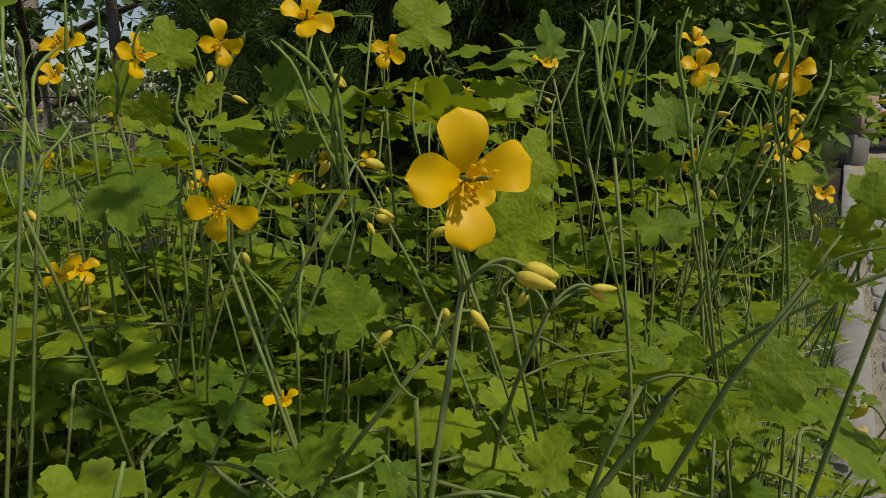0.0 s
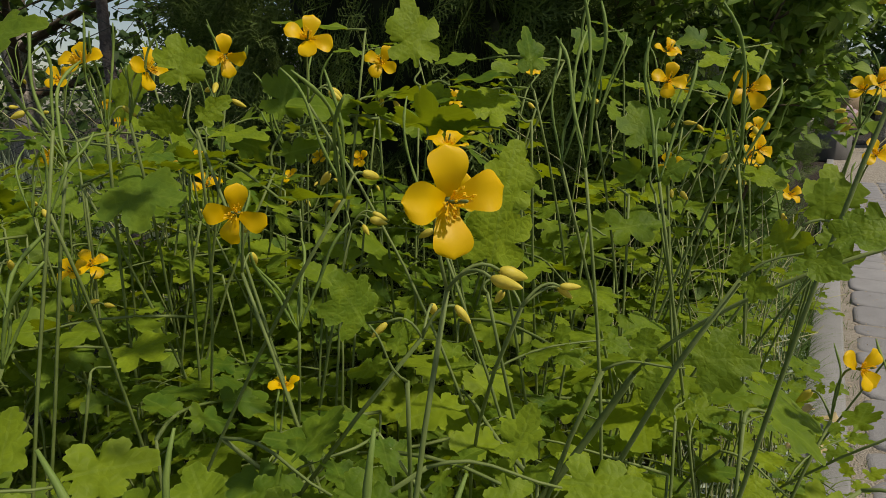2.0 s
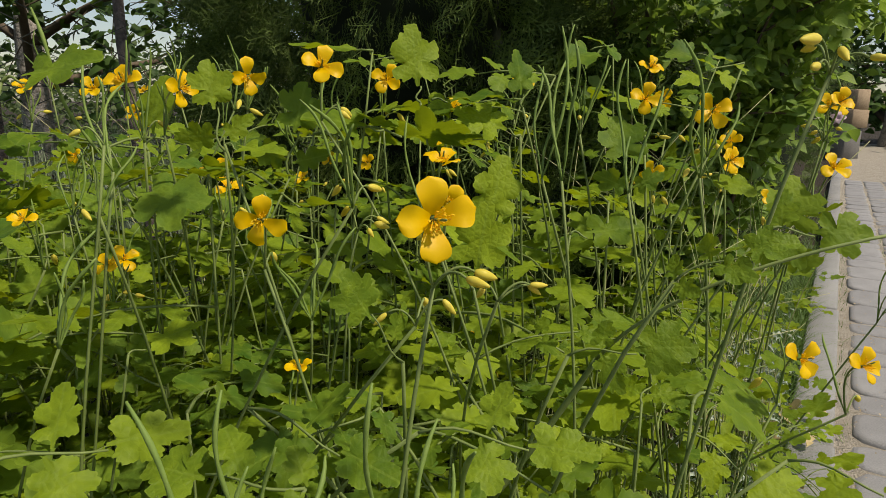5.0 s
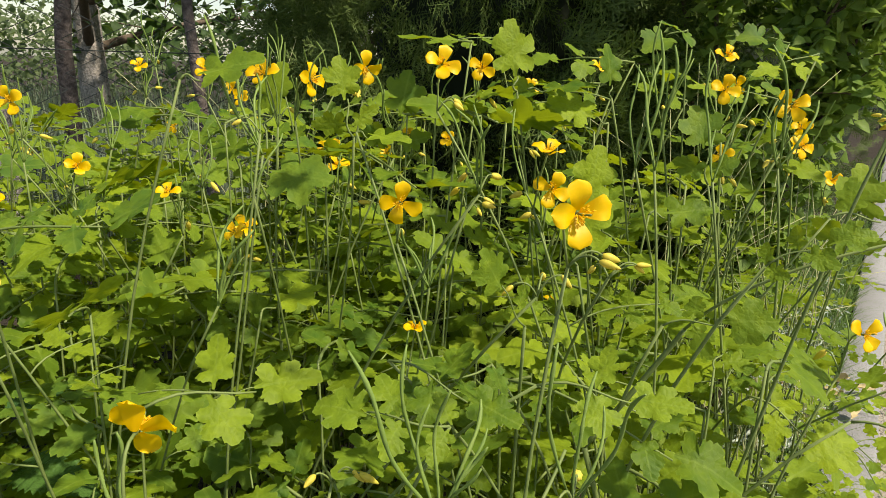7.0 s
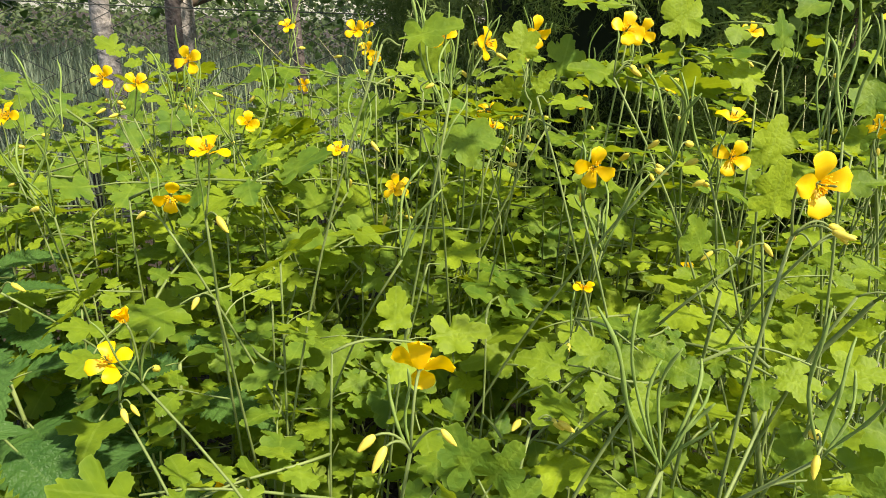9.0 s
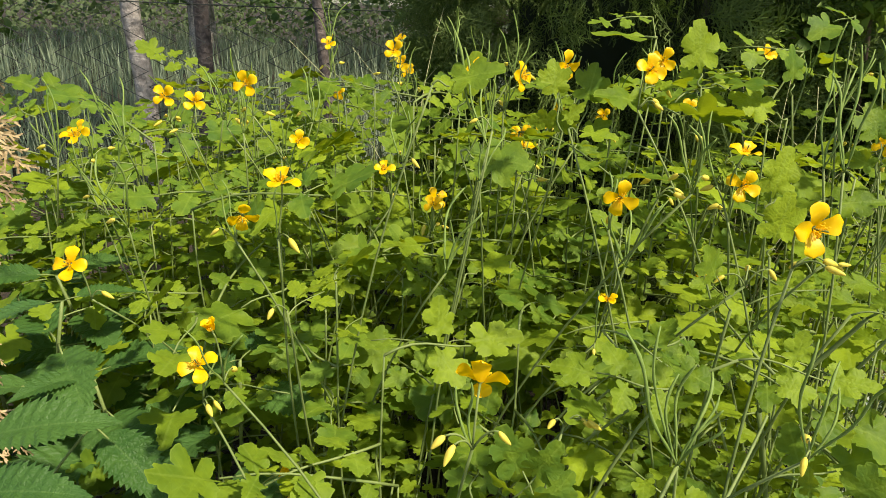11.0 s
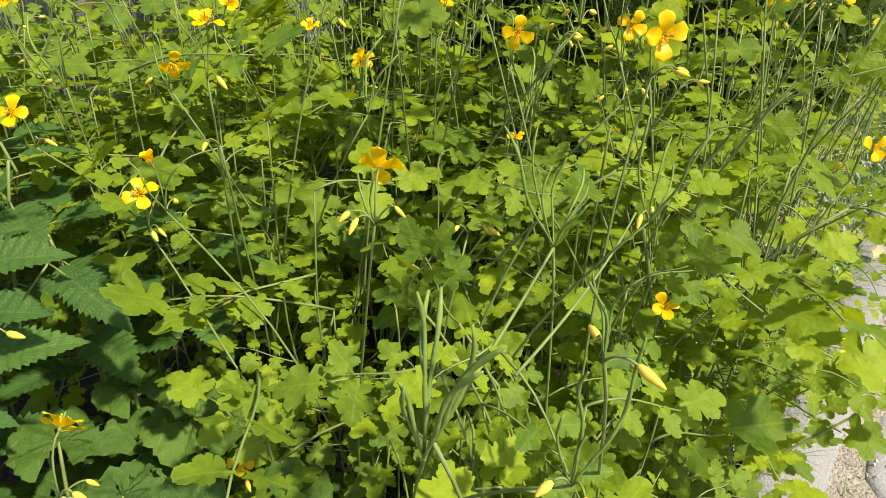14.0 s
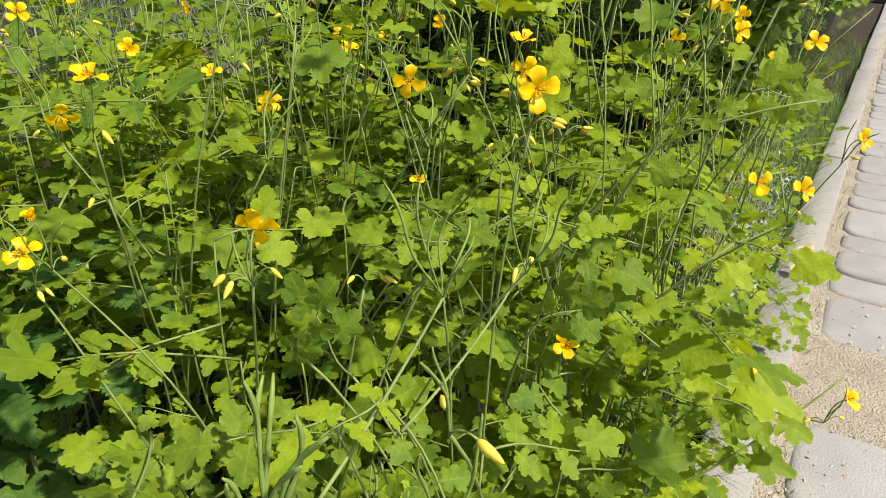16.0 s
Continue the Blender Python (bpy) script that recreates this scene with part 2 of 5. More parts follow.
def frame_of(origin, x_dir, up, scale=1.0):
    x = Vector(x_dir).normalized()
    y = Vector(up).cross(x)
    if y.length < 1e-4:
        y = Vector((0.3, 1, 0)).cross(x)
    y.normalize()
    z = x.cross(y)
    m = Matrix((x, y, z)).transposed().to_4x4()
    return Matrix.Translation(origin) @ m @ Matrix.Scale(scale, 4)


rng = random.Random(7)


def jit(a):
    return rng.uniform(-a, a)


# ---- celandine parts ----
def blade(geo, length, width, lobes, depth, at=(0, 0), turn=0.0, fold=0.25, droop=0.2, seed=0, wide=0.62, ns=22, slot=0, lift=0.0, ruffle=0.1):
    """A leaf blade with rounded lobes, drawn along its midrib."""
    s = np.linspace(0, 1, ns)
    body = np.maximum(s, 1e-3) ** (wide / (1 - wide) * 0.45) * np.maximum(1 - s, 0) ** 0.42
    body /= body.max()
    r2 = np.random.RandomState(seed)
    ph = r2.uniform(0, 0.5)
    wave = np.abs(np.sin(math.pi * (lobes * s + ph))) ** 0.55
    wave2 = np.abs(np.sin(math.pi * (lobes * 2.3 * s + ph))) ** 0.8
    w = width * body * (1 - depth + depth * (0.72 * wave + 0.28 * wave2)) + 0.0004
    across = np.array([-1, -0.72, -0.36, 0, 0.36, 0.72, 1.0])
    X = length * s[:, None] + 0.62 * w[:, None] * np.abs(across)[None, :] ** 1.3 * np.minimum(1, 2.2 * (1 - s))[:, None]
    Y = w[:, None] * across[None, :] * (1 + 0.08 * r2.uniform(-1, 1, (ns, 1)))
    R = np.hypot(X, Y)
    Z = fold * np.abs(Y) - droop * X * X / length + lift + ruffle * width * np.sin(X / length * 9 + ph * 9) * np.abs(across)[None, :] ** 2 * np.sign(across)[None, :]
    Z += ruffle * 0.6 * width * np.sin(R / width * 4.0 + ph * 20) * np.abs(across)[None, :]
    c, q = math.cos(turn), math.sin(turn)
    V = np.stack([at[0] + c * X - q * Y, at[1] + q * X + c * Y, Z], -1).reshape(-1, 3)
    uv = np.stack([np.repeat(s, len(across)), np.tile(across * 0.5 + 0.5, ns)], -1)
    geo.add(V, quads(ns, len(across)), uv, slot)


def leaflet(geo, length, at, turn, seed, end=False, squash=0.9, droop=0.3, cup=0.2, z0=0.0, tilt=0.0):
    """A leaflet of blunt rounded lobes, each with a few rounded teeth, on a wedge-shaped base at the given place."""
    r2 = np.random.RandomState(seed)
    n = 84
    th = np.linspace(-math.pi, math.pi, n, endpoint=False)
    c, s = np.cos(th), np.sin(th)
    mid = 0.42
    rounds = [(0.40, 0.0, 0.13), (0.22, 0.0, 0.075), (0.08, 0.0, 0.04)]
    lobes = [(0.40, 0.0, 0.60, 0.16)]
    for sg in (-1, 1):
        if end:
            lobes += [(0.37, sg * 50, 0.48, 0.132), (0.22, sg * 84, 0.35, 0.1)]
        else:
            lobes += [(0.40, sg * 48, 0.40, 0.122), (0.24, sg * 80, 0.29, 0.095)]
    for x0, way, ln, w in lobes:
        a = radians(way + r2.uniform(-7, 7))
        ln, w = ln * r2.uniform(0.88, 1.1), w * r2.uniform(0.9, 1.12)
        u, v = math.cos(a), math.sin(a)
        for f, k in ((0.42, 0.9), (0.62, 0.86), (0.80, 0.62), (0.93, 0.36)):
            rounds.append((x0 + ln * f * u, ln * f * v, w * k))
        for f, off in ((0.58, 0.98), (0.78, 0.84), (0.94, 0.46)):
            for sg in (-1, 1):
                f2, o2 = f + r2.uniform(-0.04, 0.04), off * w * sg * r2.uniform(0.92, 1.15)
                rounds.append((x0 + ln * f2 * u - o2 * v, ln * f2 * v + o2 * u, w * r2.uniform(0.23, 0.31)))
    reach = np.full(n, 0.06)
    for x, y, r in rounds:
        along = (x - mid) * c + y * s
        under = r * r - (x - mid) ** 2 - y * y + along ** 2
        reach = np.maximum(reach, np.where(under > 0, along + np.sqrt(np.maximum(under, 0)), 0))
    ph = r2.uniform(0, 6.28, 3)
    V, UV = [], []
    for q, pick in ((0.5, slice(0, n, 3)), (1.0, slice(0, n))):
        x = length * (mid + reach[pick] * q * c[pick])
        y = length * squash * reach[pick] * q * s[pick]
        z = cup * np.abs(y) - droop * x * x / length + 0.035 * length * q * q * np.sin(2 * th[pick] + ph[0]) + 0.03 * length * q * q * np.sin(5 * th[pick] + ph[1]) + tilt * y
        z += 0.010 * length * np.sin(x / length * 21 + ph[2]) * np.minimum(1, np.abs(y) / length * 8)
        V.append(np.stack([x, y, z], -1))
        UV.append(np.stack([x / length, 0.5 + y / length], -1))
    V = np.vstack(V)
    co, si = math.cos(turn), math.sin(turn)
    V = np.stack([at[0] + co * V[:, 0] - si * V[:, 1], at[1] + si * V[:, 0] + co * V[:, 1], V[:, 2] + z0], -1)
    inner = n // 3
    faces = [tuple(range(inner))]
    for i in range(inner):
        a, b, o = i, (i + 1) % inner, inner + 3 * i
        faces += [(a, o, o + 1), (a, o + 1, o + 2, b), (b, o + 2, inner + (3 * i + 3) % n)]
    geo.rim[geo.n + inner] = n
    geo.add(V, faces, np.vstack(UV))


def celandine_leaf(seed, pairs, rachis, size=1.0):
    """Pinnate leaf: petiole, pairs of lobed leaflets and a larger end leaflet, in metres."""
    r2 = random.Random(seed)
    g = Geo()
    sag = 0.3 * rachis
    pts = np.array([[rachis * t, 0.003 * math.sin(5 * t), -sag * t * t] for t in np.linspace(0, 1, 7)])
    tube(g, pts, np.linspace(0.001, 0.0006, 7), 5, 1)
    for i in range(pairs):
        t = 1.0 - (0.027 * size * (pairs - i) - 0.008) / rachis
        for sgn in (-1, 1):
            ln = size * (0.0275 - 0.0035 * (pairs - 1 - i)) * r2.uniform(0.8, 1.12)
            x = rachis * (t + r2.uniform(-0.04, 0.04))
            leaflet(g, ln, (x, 0), sgn * radians(r2.uniform(55, 78)), r2.randrange(9999), False, r2.uniform(0.9, 1.1), r2.uniform(0.0, 0.35), r2.uniform(-0.05, 0.2), -sag * t * t, r2.uniform(-0.35, 0.35))
    big = size * 0.0355 * r2.uniform(0.92, 1.12)
    leaflet(g, big, (rachis - 0.002, 0), radians(r2.uniform(-10, 10)), r2.randrange(9999), True, r2.uniform(0.9, 1.1), r2.uniform(0.05, 0.5), r2.uniform(-0.05, 0.25), -sag + 0.0005, r2.uniform(-0.2, 0.2))
    return g.mesh("leaf", [M_LEAF, M_STEM])


LEAVES = [celandine_leaf(30 + i, 3, 0.094 + 0.006 * i) for i in range(2)] + [celandine_leaf(40 + i, 2, 0.066 + 0.005 * i, 1.05) for i in range(2)] + [celandine_leaf(50 + i, 1 + i % 2, 0.044 + 0.006 * i, 1.1) for i in range(3)]
SMALL_LEAVES = [celandine_leaf(70 + i, 0, 0.012, 1.25) for i in range(3)] + [celandine_leaf(80 + i, 1, 0.03, 1.05) for i in range(2)]


def petal_mesh(seed):
    """A broad rounded petal on a narrow claw, a little hollow, with a soft wave along its edge."""
    g = Geo()
    r2 = np.random.RandomState(seed)
    s = np.sin(np.linspace(0, math.pi / 2, 13))
    a = np.linspace(-1, 1, 7)
    w = (0.16 + 0.84 * s) ** 0.8 * np.sqrt(np.maximum(1 - s ** 4.2, 0))
    w *= r2.uniform(0.0045, 0.0053) / w.max()
    w[-1] = 0.0007
    X = 0.0014 + 0.0122 * s[:, None] * (1 - 0.05 * np.abs(a)[None, :] ** 2 * s[:, None] ** 3)
    Y = w[:, None] * a[None, :]
    Z = 0.22 * np.abs(Y) + 0.0024 * np.sin(s * 2.4 + r2.uniform(-0.5, 0.5))[:, None] + 0.0005 * np.sin(a * 3 + r2.uniform(0, 3))[None, :] * s[:, None]
    Z = Z + 0.0004 * np.sin(s * 9 + r2.uniform(0, 6))[:, None] * a[None, :] ** 2
    g.add(np.stack([X, Y, Z], -1).reshape(-1, 3), quads(13, 7))
    return g.mesh("petal", [M_PETAL])


def stamen_mesh(seed):
    g = Geo()
    r2 = random.Random(seed)
    for i in range(22):
        a, lean, h = r2.uniform(0, 6.28), r2.uniform(0.1, 0.8), r2.uniform(0.004, 0.0062)
        top = np.array([math.cos(a) * math.sin(lean), math.sin(a) * math.sin(lean), math.cos(lean)]) * h
        tube(g, [top * 0.1, top * 0.6, top], [0.00016, 0.00016, 0.0002], 4)
        tube(g, [top * 0.97, top * 1.08, top * 1.2], [0.0002, 0.00055, 0.0002], 4)
    return g.mesh("stamen_tuft", [M_STAMEN], False)


def pistil_mesh():
    g = Geo()
    tube(g, [(0, 0, -0.0012), (0, 0, 0), (0, 0, 0.002), (0.0004, 0, 0.0062), (0.0006, 0, 0.0082), (0.0007, 0, 0.009)], [0.0007, 0.0011, 0.0005, 0.0005, 0.0005, 0.0002], 6)
    return g.mesh("flower", [M_STEM])


def bud_mesh(seed):
    g = Geo()
    r2 = random.Random(seed)
    h = r2.uniform(0.0095, 0.0135)
    prof = [(0, 0.0007), (0.08, 0.0015), (0.25, 0.0022), (0.45, 0.0023), (0.72, 0.0017), (0.92, 0.0009), (1, 0.0003)]
    pts = [(0.0012 * t * t, 0, h * t) for t, _ in prof]
    tube(g, pts, [r for _, r in prof], 8)
    return g.mesh("bud", [M_BUD])


def pod_mesh(seed, length, thick=0.78):
    g = Geo()
    r2 = random.Random(seed)
    bend, bend2 = r2.uniform(-0.3, 0.3), r2.uniform(-0.16, 0.16)
    if thick > 1:
        bend, bend2 = bend * 0.4, bend2 * 0.4
    ts = np.linspace(0, 1, 15)
    turn = r2.uniform(0, 6.28)
    pts = [(bend * length * t * t + 0.045 * length * math.sin(7 * t + turn) * t, bend2 * length * math.sin(2.4 * t) + 0.02 * length * math.cos(8 * t) * t, length * t) for t in ts]
    rad = [0.0005 if t < 0.2 else 0.00082 + 0.00016 * math.sin(t * 60) for t in ts]
    rad[-2:] = [0.0007, 0.0004]
    tube(g, pts, np.array(rad) * thick, 6)
    return g.mesh("pod", [M_POD])


PETALS = [petal_mesh(i) for i in range(4)]
STAMENS = [stamen_mesh(i) for i in range(2)]
PISTIL = pistil_mesh()
BUDS = [bud_mesh(i) for i in range(4)]
PODS = [pod_mesh(i, 0.03 + 0.007 * i) for i in range(5)]
RIPE_PODS = [pod_mesh(20 + i, 0.042 + 0.006 * i, 1.12) for i in range(4)]


class Plant:
    """One celandine: every stem, leaf, flower, bud and pod a part."""

    def __init__(self, x, y, label):
        self.base = Vector((x, y, -0.01))
        self.ob = thing("celandine_plant", self.base, label, "flowering plant", "celandine plants in the bed")

    def local(self, m):
        return Matrix.Translation(-self.base) @ m

    def stem(self, pts, r0, r1):
        pts = np.asarray(pts, float) - np.array(self.base)
        name = "stem" if r0 > 0.0007 else "pedicel"
        g = Geo()
        tube(g, pts, np.linspace(r0, r1, len(pts)), 6)
        child(name, g.mesh(name, [M_STEM]), self.ob)

    def leaf(self, at, direction, up=(0, 0, 1), scale=1.0, me=None):
        child("leaf", me or rng.choice(LEAVES), self.ob, self.local(frame_of(at, direction, up, scale)))

    def flower(self, at, normal, scale=1.0, open_angle=12.0, spin=None, petals=4):
        n = Vector(normal).normalized()
        side = Vector((n.y, -n.x, 0.3)).cross(n) if abs(n.z) < 0.95 else Vector((1, 0, 0))
        m = frame_of(at, side, n, scale * 0.92)
        f = child("flower", PISTIL, self.ob, self.local(m))
        a0 = rng.uniform(0, 90) if spin is None else spin
        for i in range(petals):
            child("petal", PETALS[(i + int(a0)) % 4], f, pose(0, 0, 0.0002 * (i % 2), 0, 0, a0 + 90 * i + jit(11)) @ pose(0, 0, 0, jit(16), -open_angle + jit(17), 0))
        child("stamen_tuft", rng.choice(STAMENS), f, pose(0, 0, 0.0006, 0, 0, jit(180)))

    def bud(self, at, direction, scale=1.0):
        d = Vector(direction).normalized()
        child("bud", rng.choice(BUDS), self.ob, self.local(Matrix.Translation(at) @ d.to_track_quat("Z", "Y").to_matrix().to_4x4() @ Matrix.Scale(scale, 4)))

    def pod(self, at, direction, scale=1.0, me=None):
        d = Vector(direction).normalized()
        child("pod", me or rng.choice(PODS), self.ob, self.local(Matrix.Translation(at) @ d.to_track_quat("Z", "Y").to_matrix().to_4x4() @ pose(0, 0, 0, 0, 0, jit(180)) @ Matrix.Scale(scale, 4)))

    def umbel(self, node, buds=2, pods=3, pod_scale=1.0, bud_scale=1.0, kinds=None):
        node = Vector(node)
        for _ in range(buds):
            a = rng.uniform(0, 6.28)
            out = Vector((math.cos(a), math.sin(a), 0))
            top = node + out * rng.uniform(0.004, 0.009) + Vector((0, 0, rng.uniform(0.007, 0.014)))
            end = top + out * rng.uniform(0.003, 0.008) - Vector((0, 0, rng.uniform(0.0, 0.006)))
            self.stem(bezier(node, top, end, 7), 0.00055, 0.0005)
            self.bud(end, out * 0.8 + Vector((0, 0, rng.uniform(-1.1, 0.0))), rng.uniform(0.6, 0.95) * bud_scale)
        for _ in range(pods):
            a = rng.uniform(0, 6.28)
            d = Vector((math.cos(a) * 0.3, math.sin(a) * 0.3, 1))
            self.pod(node, d, rng.uniform(0.8, 1.15) * pod_scale, rng.choice(kinds) if kinds else None)


PLANTS = []


def plant_for(p):
    near = sorted((q for q in PLANTS if q.base.y > min(p[1], 0.5) - 0.03), key=lambda q: (q.base.xy - Vector(p).xy).length)
    return rng.choice(near[:3])


def grow_to(pl, node, r0=0.0012, leaves=2, leaf_scale=0.8):
    """A leafy branch from the plant's crown up to an umbel node."""
    node = Vector(node)
    b = pl.base + Vector((jit(0.012), jit(0.012), 0))
    bow = Vector((jit(0.03), jit(0.03), 0.02)) + (b - node).cross(Vector((0, 0, 1))) * jit(0.2)
    low = Vector((b.x + (node.x - b.x) * 0.25, b.y + (node.y - b.y) * 0.25, node.z * 0.55)) + bow
    pts = bezier(b, low, node, 13)
    ph = rng.uniform(0, 6.28)
    pts[1:-1, 0] += 0.003 * np.sin(np.arange(1, 12) * 0.55 + ph) * np.sin(np.arange(1, 12) * math.pi / 12)
    pts[1:-1, 1] += 0.003 * np.cos(np.arange(1, 12) * 0.5 + ph) * np.sin(np.arange(1, 12) * math.pi / 12)
    pl.stem(pts, r0, 0.0008)
    for i in range(leaves):
        t = 0.55 + 0.38 * (i + 0.5) / leaves
        k = pts[int(t * 12)]
        a = rng.uniform(0, 6.28)
        if k[2] < canopy(k[0], k[1]) + rng.choice((0, 0, 0.04, 0.12)):
            pl.leaf(k, (math.cos(a), math.sin(a), rng.uniform(0.1, 0.6)), (jit(0.3), jit(0.3) - 0.15, 1), leaf_scale * rng.uniform(0.75, 1.1))
    return pts


def canopy(x, y):
    """Height up to which the leaves stand."""
    return 0.38 - 0.10 * min(1, max(0, (0.06 - x) / 0.05)) * min(1, max(0, (0.34 - y) / 0.12)) - 0.07 * min(1, max(0, (-x - 0.3) / 0.2)) + 0.19 * min(1, max(0, (y + 0.05) / 0.45)) - 0.17 * min(1, max(0, (x + 0.08 - 0.5 * y) / 0.2)) - 0.2 * min(1, max(0, (x - 0.5 * y + 0.2) / 0.2)) * min(1, max(0, (y - 0.35) / 0.2))


def bloom(at, normal=(0, -0.8, 0.5), scale=1.0, buds=2, pods=3, spin=None, open_angle=12.0, leaves=2, petals=4):
    """A flower at a place of its own, with the umbel under it and its branch down to the nearest plant."""
    at, n = Vector(at), Vector(normal).normalized()
    pl = plant_for(at)
    node = at - n * 0.012 - Vector((jit(0.006), jit(0.006), 0.026))
    pl.stem(bezier(node, at - n * 0.014 + Vector((0, 0, 0.004)), at - n * 0.001, 7), 0.0006, 0.0006)
    pl.flower(at, n, scale, open_angle, spin, petals)
    pl.umbel(node, buds, pods)
    grow_to(pl, node, leaves=leaves)


def pod_head(node, pods=6, buds=1, scale=1.1, leaves=1, bud_scale=1.0, kinds=None):
    pl = plant_for(node)
    pl.umbel(node, buds, pods, scale, bud_scale, kinds)
    grow_to(pl, node, leaves=leaves)


def big_leaf(at, direction, up, scale, which=0, root=None):
    """A single leaf that stands out, on a petiole from the nearest plant."""
    pl = plant_for(at)
    pl.leaf(at, direction, up, scale * 1.05, LEAVES[which])
    a = Vector(at)
    b = pl.base if root is None else Vector(root)
    pl.stem(bezier(b, Vector((b.x * 0.6 + a.x * 0.4, b.y * 0.6 + a.y * 0.4, a.z * 0.75)), a, 10), 0.0013, 0.0009)


def sprig(at, direction, up=(0, -0.6, 0.8), scale=1.2, which=0, stem=True):
    """A small upper leaf at a node, with a thin stem to the nearest plant."""
    scale *= 0.82
    up = (up[0] + jit(0.5), up[1] + jit(0.3), up[2] + 0.4)
    pl = plant_for(at)
    pl.leaf(at, direction, up, scale, SMALL_LEAVES[which])
    if stem:
        grow_to(pl, at, 0.0012, 1, 0.7)


def long_stem(a, b, c, r0=0.0016, r1=0.0011, root=True):
    """A long leaning stem through three places."""
    pl = plant_for(a)
    mid = Vector(b) * 2 - (Vector(a) + Vector(c)) * 0.5
    pl.stem(bezier(a, mid, c, 14), r0, r1)
    if root:
        p = pl.base
        pl.stem(bezier(p, (p.x * 0.7 + a[0] * 0.3, p.y * 0.7 + a[1] * 0.3, a[2] * 0.6), a, 10), r0 * 1.15, r0)
    return pl


# ---- ground, kerb and path ----
KERB_AT, ALONG, ACROSS = Vector((0.157, 0.0, 0)), Vector((0.4423, 0.8969, 0)), Vector((0.8969, -0.4423, 0))


def path_place(along, across, z=0.0):
    p = KERB_AT + ALONG * along + ACROSS * across
    return Vector((p.x, p.y, z))


def ground_sheet():
    g = Geo()
    xs = np.concatenate([np.linspace(-60, -2.2, 12), np.linspace(-2, 3, 101), np.linspace(3.2, 60, 12)])
    ys = np.concatenate([np.linspace(-60, -1.2, 12), np.linspace(-1, 3, 81), np.linspace(3.2, 60, 12)])
    V = []
    for y in ys:
        for x in xs:
            h = noise.noise(Vector((x * 4, y * 4, 0))) * 0.012 + noise.noise(Vector((x * 15, y * 15, 3))) * 0.005
            V.append((x, y, -0.035 + h))
    g.add(V, quads(len(ys), len(xs)))
    tagged(new("ground", g.mesh("ground", [M_SOIL])), "dark crumbly garden soil with moss under the plants", "ground", kind="structure")


def kerb_and_path():
    turn = math.degrees(math.atan2(ALONG.y, ALONG.x))
    kerb = thing("kerb", KERB_AT, "pale grey concrete garden kerb set flush with the path", "kerb", kind="structure")
    for i in range(-2, 14):
        g = Geo()
        box_geo(g, (0.992, 0.078, 0.2), (0, 0, 0), 0, 0.004)
        m = pose(*path_place(0.72 + i * 1.0, -0.039 + jit(0.003), -0.094 + jit(0.002)), 0, 0, turn + jit(0.3))
        child("kerb_stone", g.mesh("kerb_stone", [M_KERB]), kerb, Matrix.Translation(-KERB_AT) @ m)
    bed = thing("pavement", KERB_AT, "garden path of worn grey concrete pavers with sandy joints", "path", kind="structure")
    g = Geo()
    V = []
    al, ac = np.linspace(-2, 16, 181), np.linspace(-0.012, 3.4, 35)
    for a in al:
        for c in ac:
            p = path_place(a, c, -0.006 + noise.noise(Vector((a * 9, c * 9, 1))) * 0.007) - KERB_AT
            V.append(tuple(p))
    g.add(V, quads(len(al), len(ac)))
    child("sand_bed", g.mesh("sand_bed", [M_SAND]), bed, None, "pale sand and grit")
    shapes = []
    for k, (lx, ly) in enumerate(((0.138, 0.138), (0.205, 0.138), (0.104, 0.138))):
        for v in range(3):
            g = Geo()
            r2 = random.Random(k * 7 + v)
            n = 20
            rings = []
            for z, ins in ((-0.05, 0.0), (-0.007, 0.0), (-0.001, 0.006), (0.0, 0.016)):
                for j in range(n):
                    a = 2 * math.pi * j / n
                    c, s = math.cos(a), math.sin(a)
                    e = (abs(c) ** 7 + abs(s) ** 7) ** (-1 / 7)
                    wob = 1 + 0.012 * math.sin(3 * a + v * 2) + r2.uniform(-0.006, 0.006)
                    rings.append(((lx / 2 * wob - ins) * c * e, (ly / 2 * wob - ins) * s * e, z))
            g.add(rings, quads(4, n, True) + [tuple(range(3 * n, 4 * n))])
            shapes.append((lx, g.mesh("paver", [M_PAVER])))
    count = 0
    extra = Geo()
    for col in range(9):
        a = -1.0 + jit(0.1)
        while a < 7:
            lx, me = rng.choice(shapes)
            across = 0.096 + 0.147 * col
            p = path_place(a + lx / 2, across + jit(0.003), jit(0.003) - 0.001 - (0.014 if col < 2 and 0.66 < a + lx / 2 < 0.96 else 0))
            m = pose(*(p - KERB_AT), jit(1.2), jit(1.2), turn + jit(1.5))
            if count < 290 and a < 5 and col < 7:
                child("paver", me, bed, m)
                count += 1
            else:
                vs = np.array([m @ v.co for v in me.vertices])
                extra.add(vs, [tuple(q.vertices) for q in me.polygons])
            a += lx + 0.009
    if extra.n:
        tagged(child("farther_pavers", extra.mesh("farther_pavers", [M_PAVER]), bed), kind="stuff")


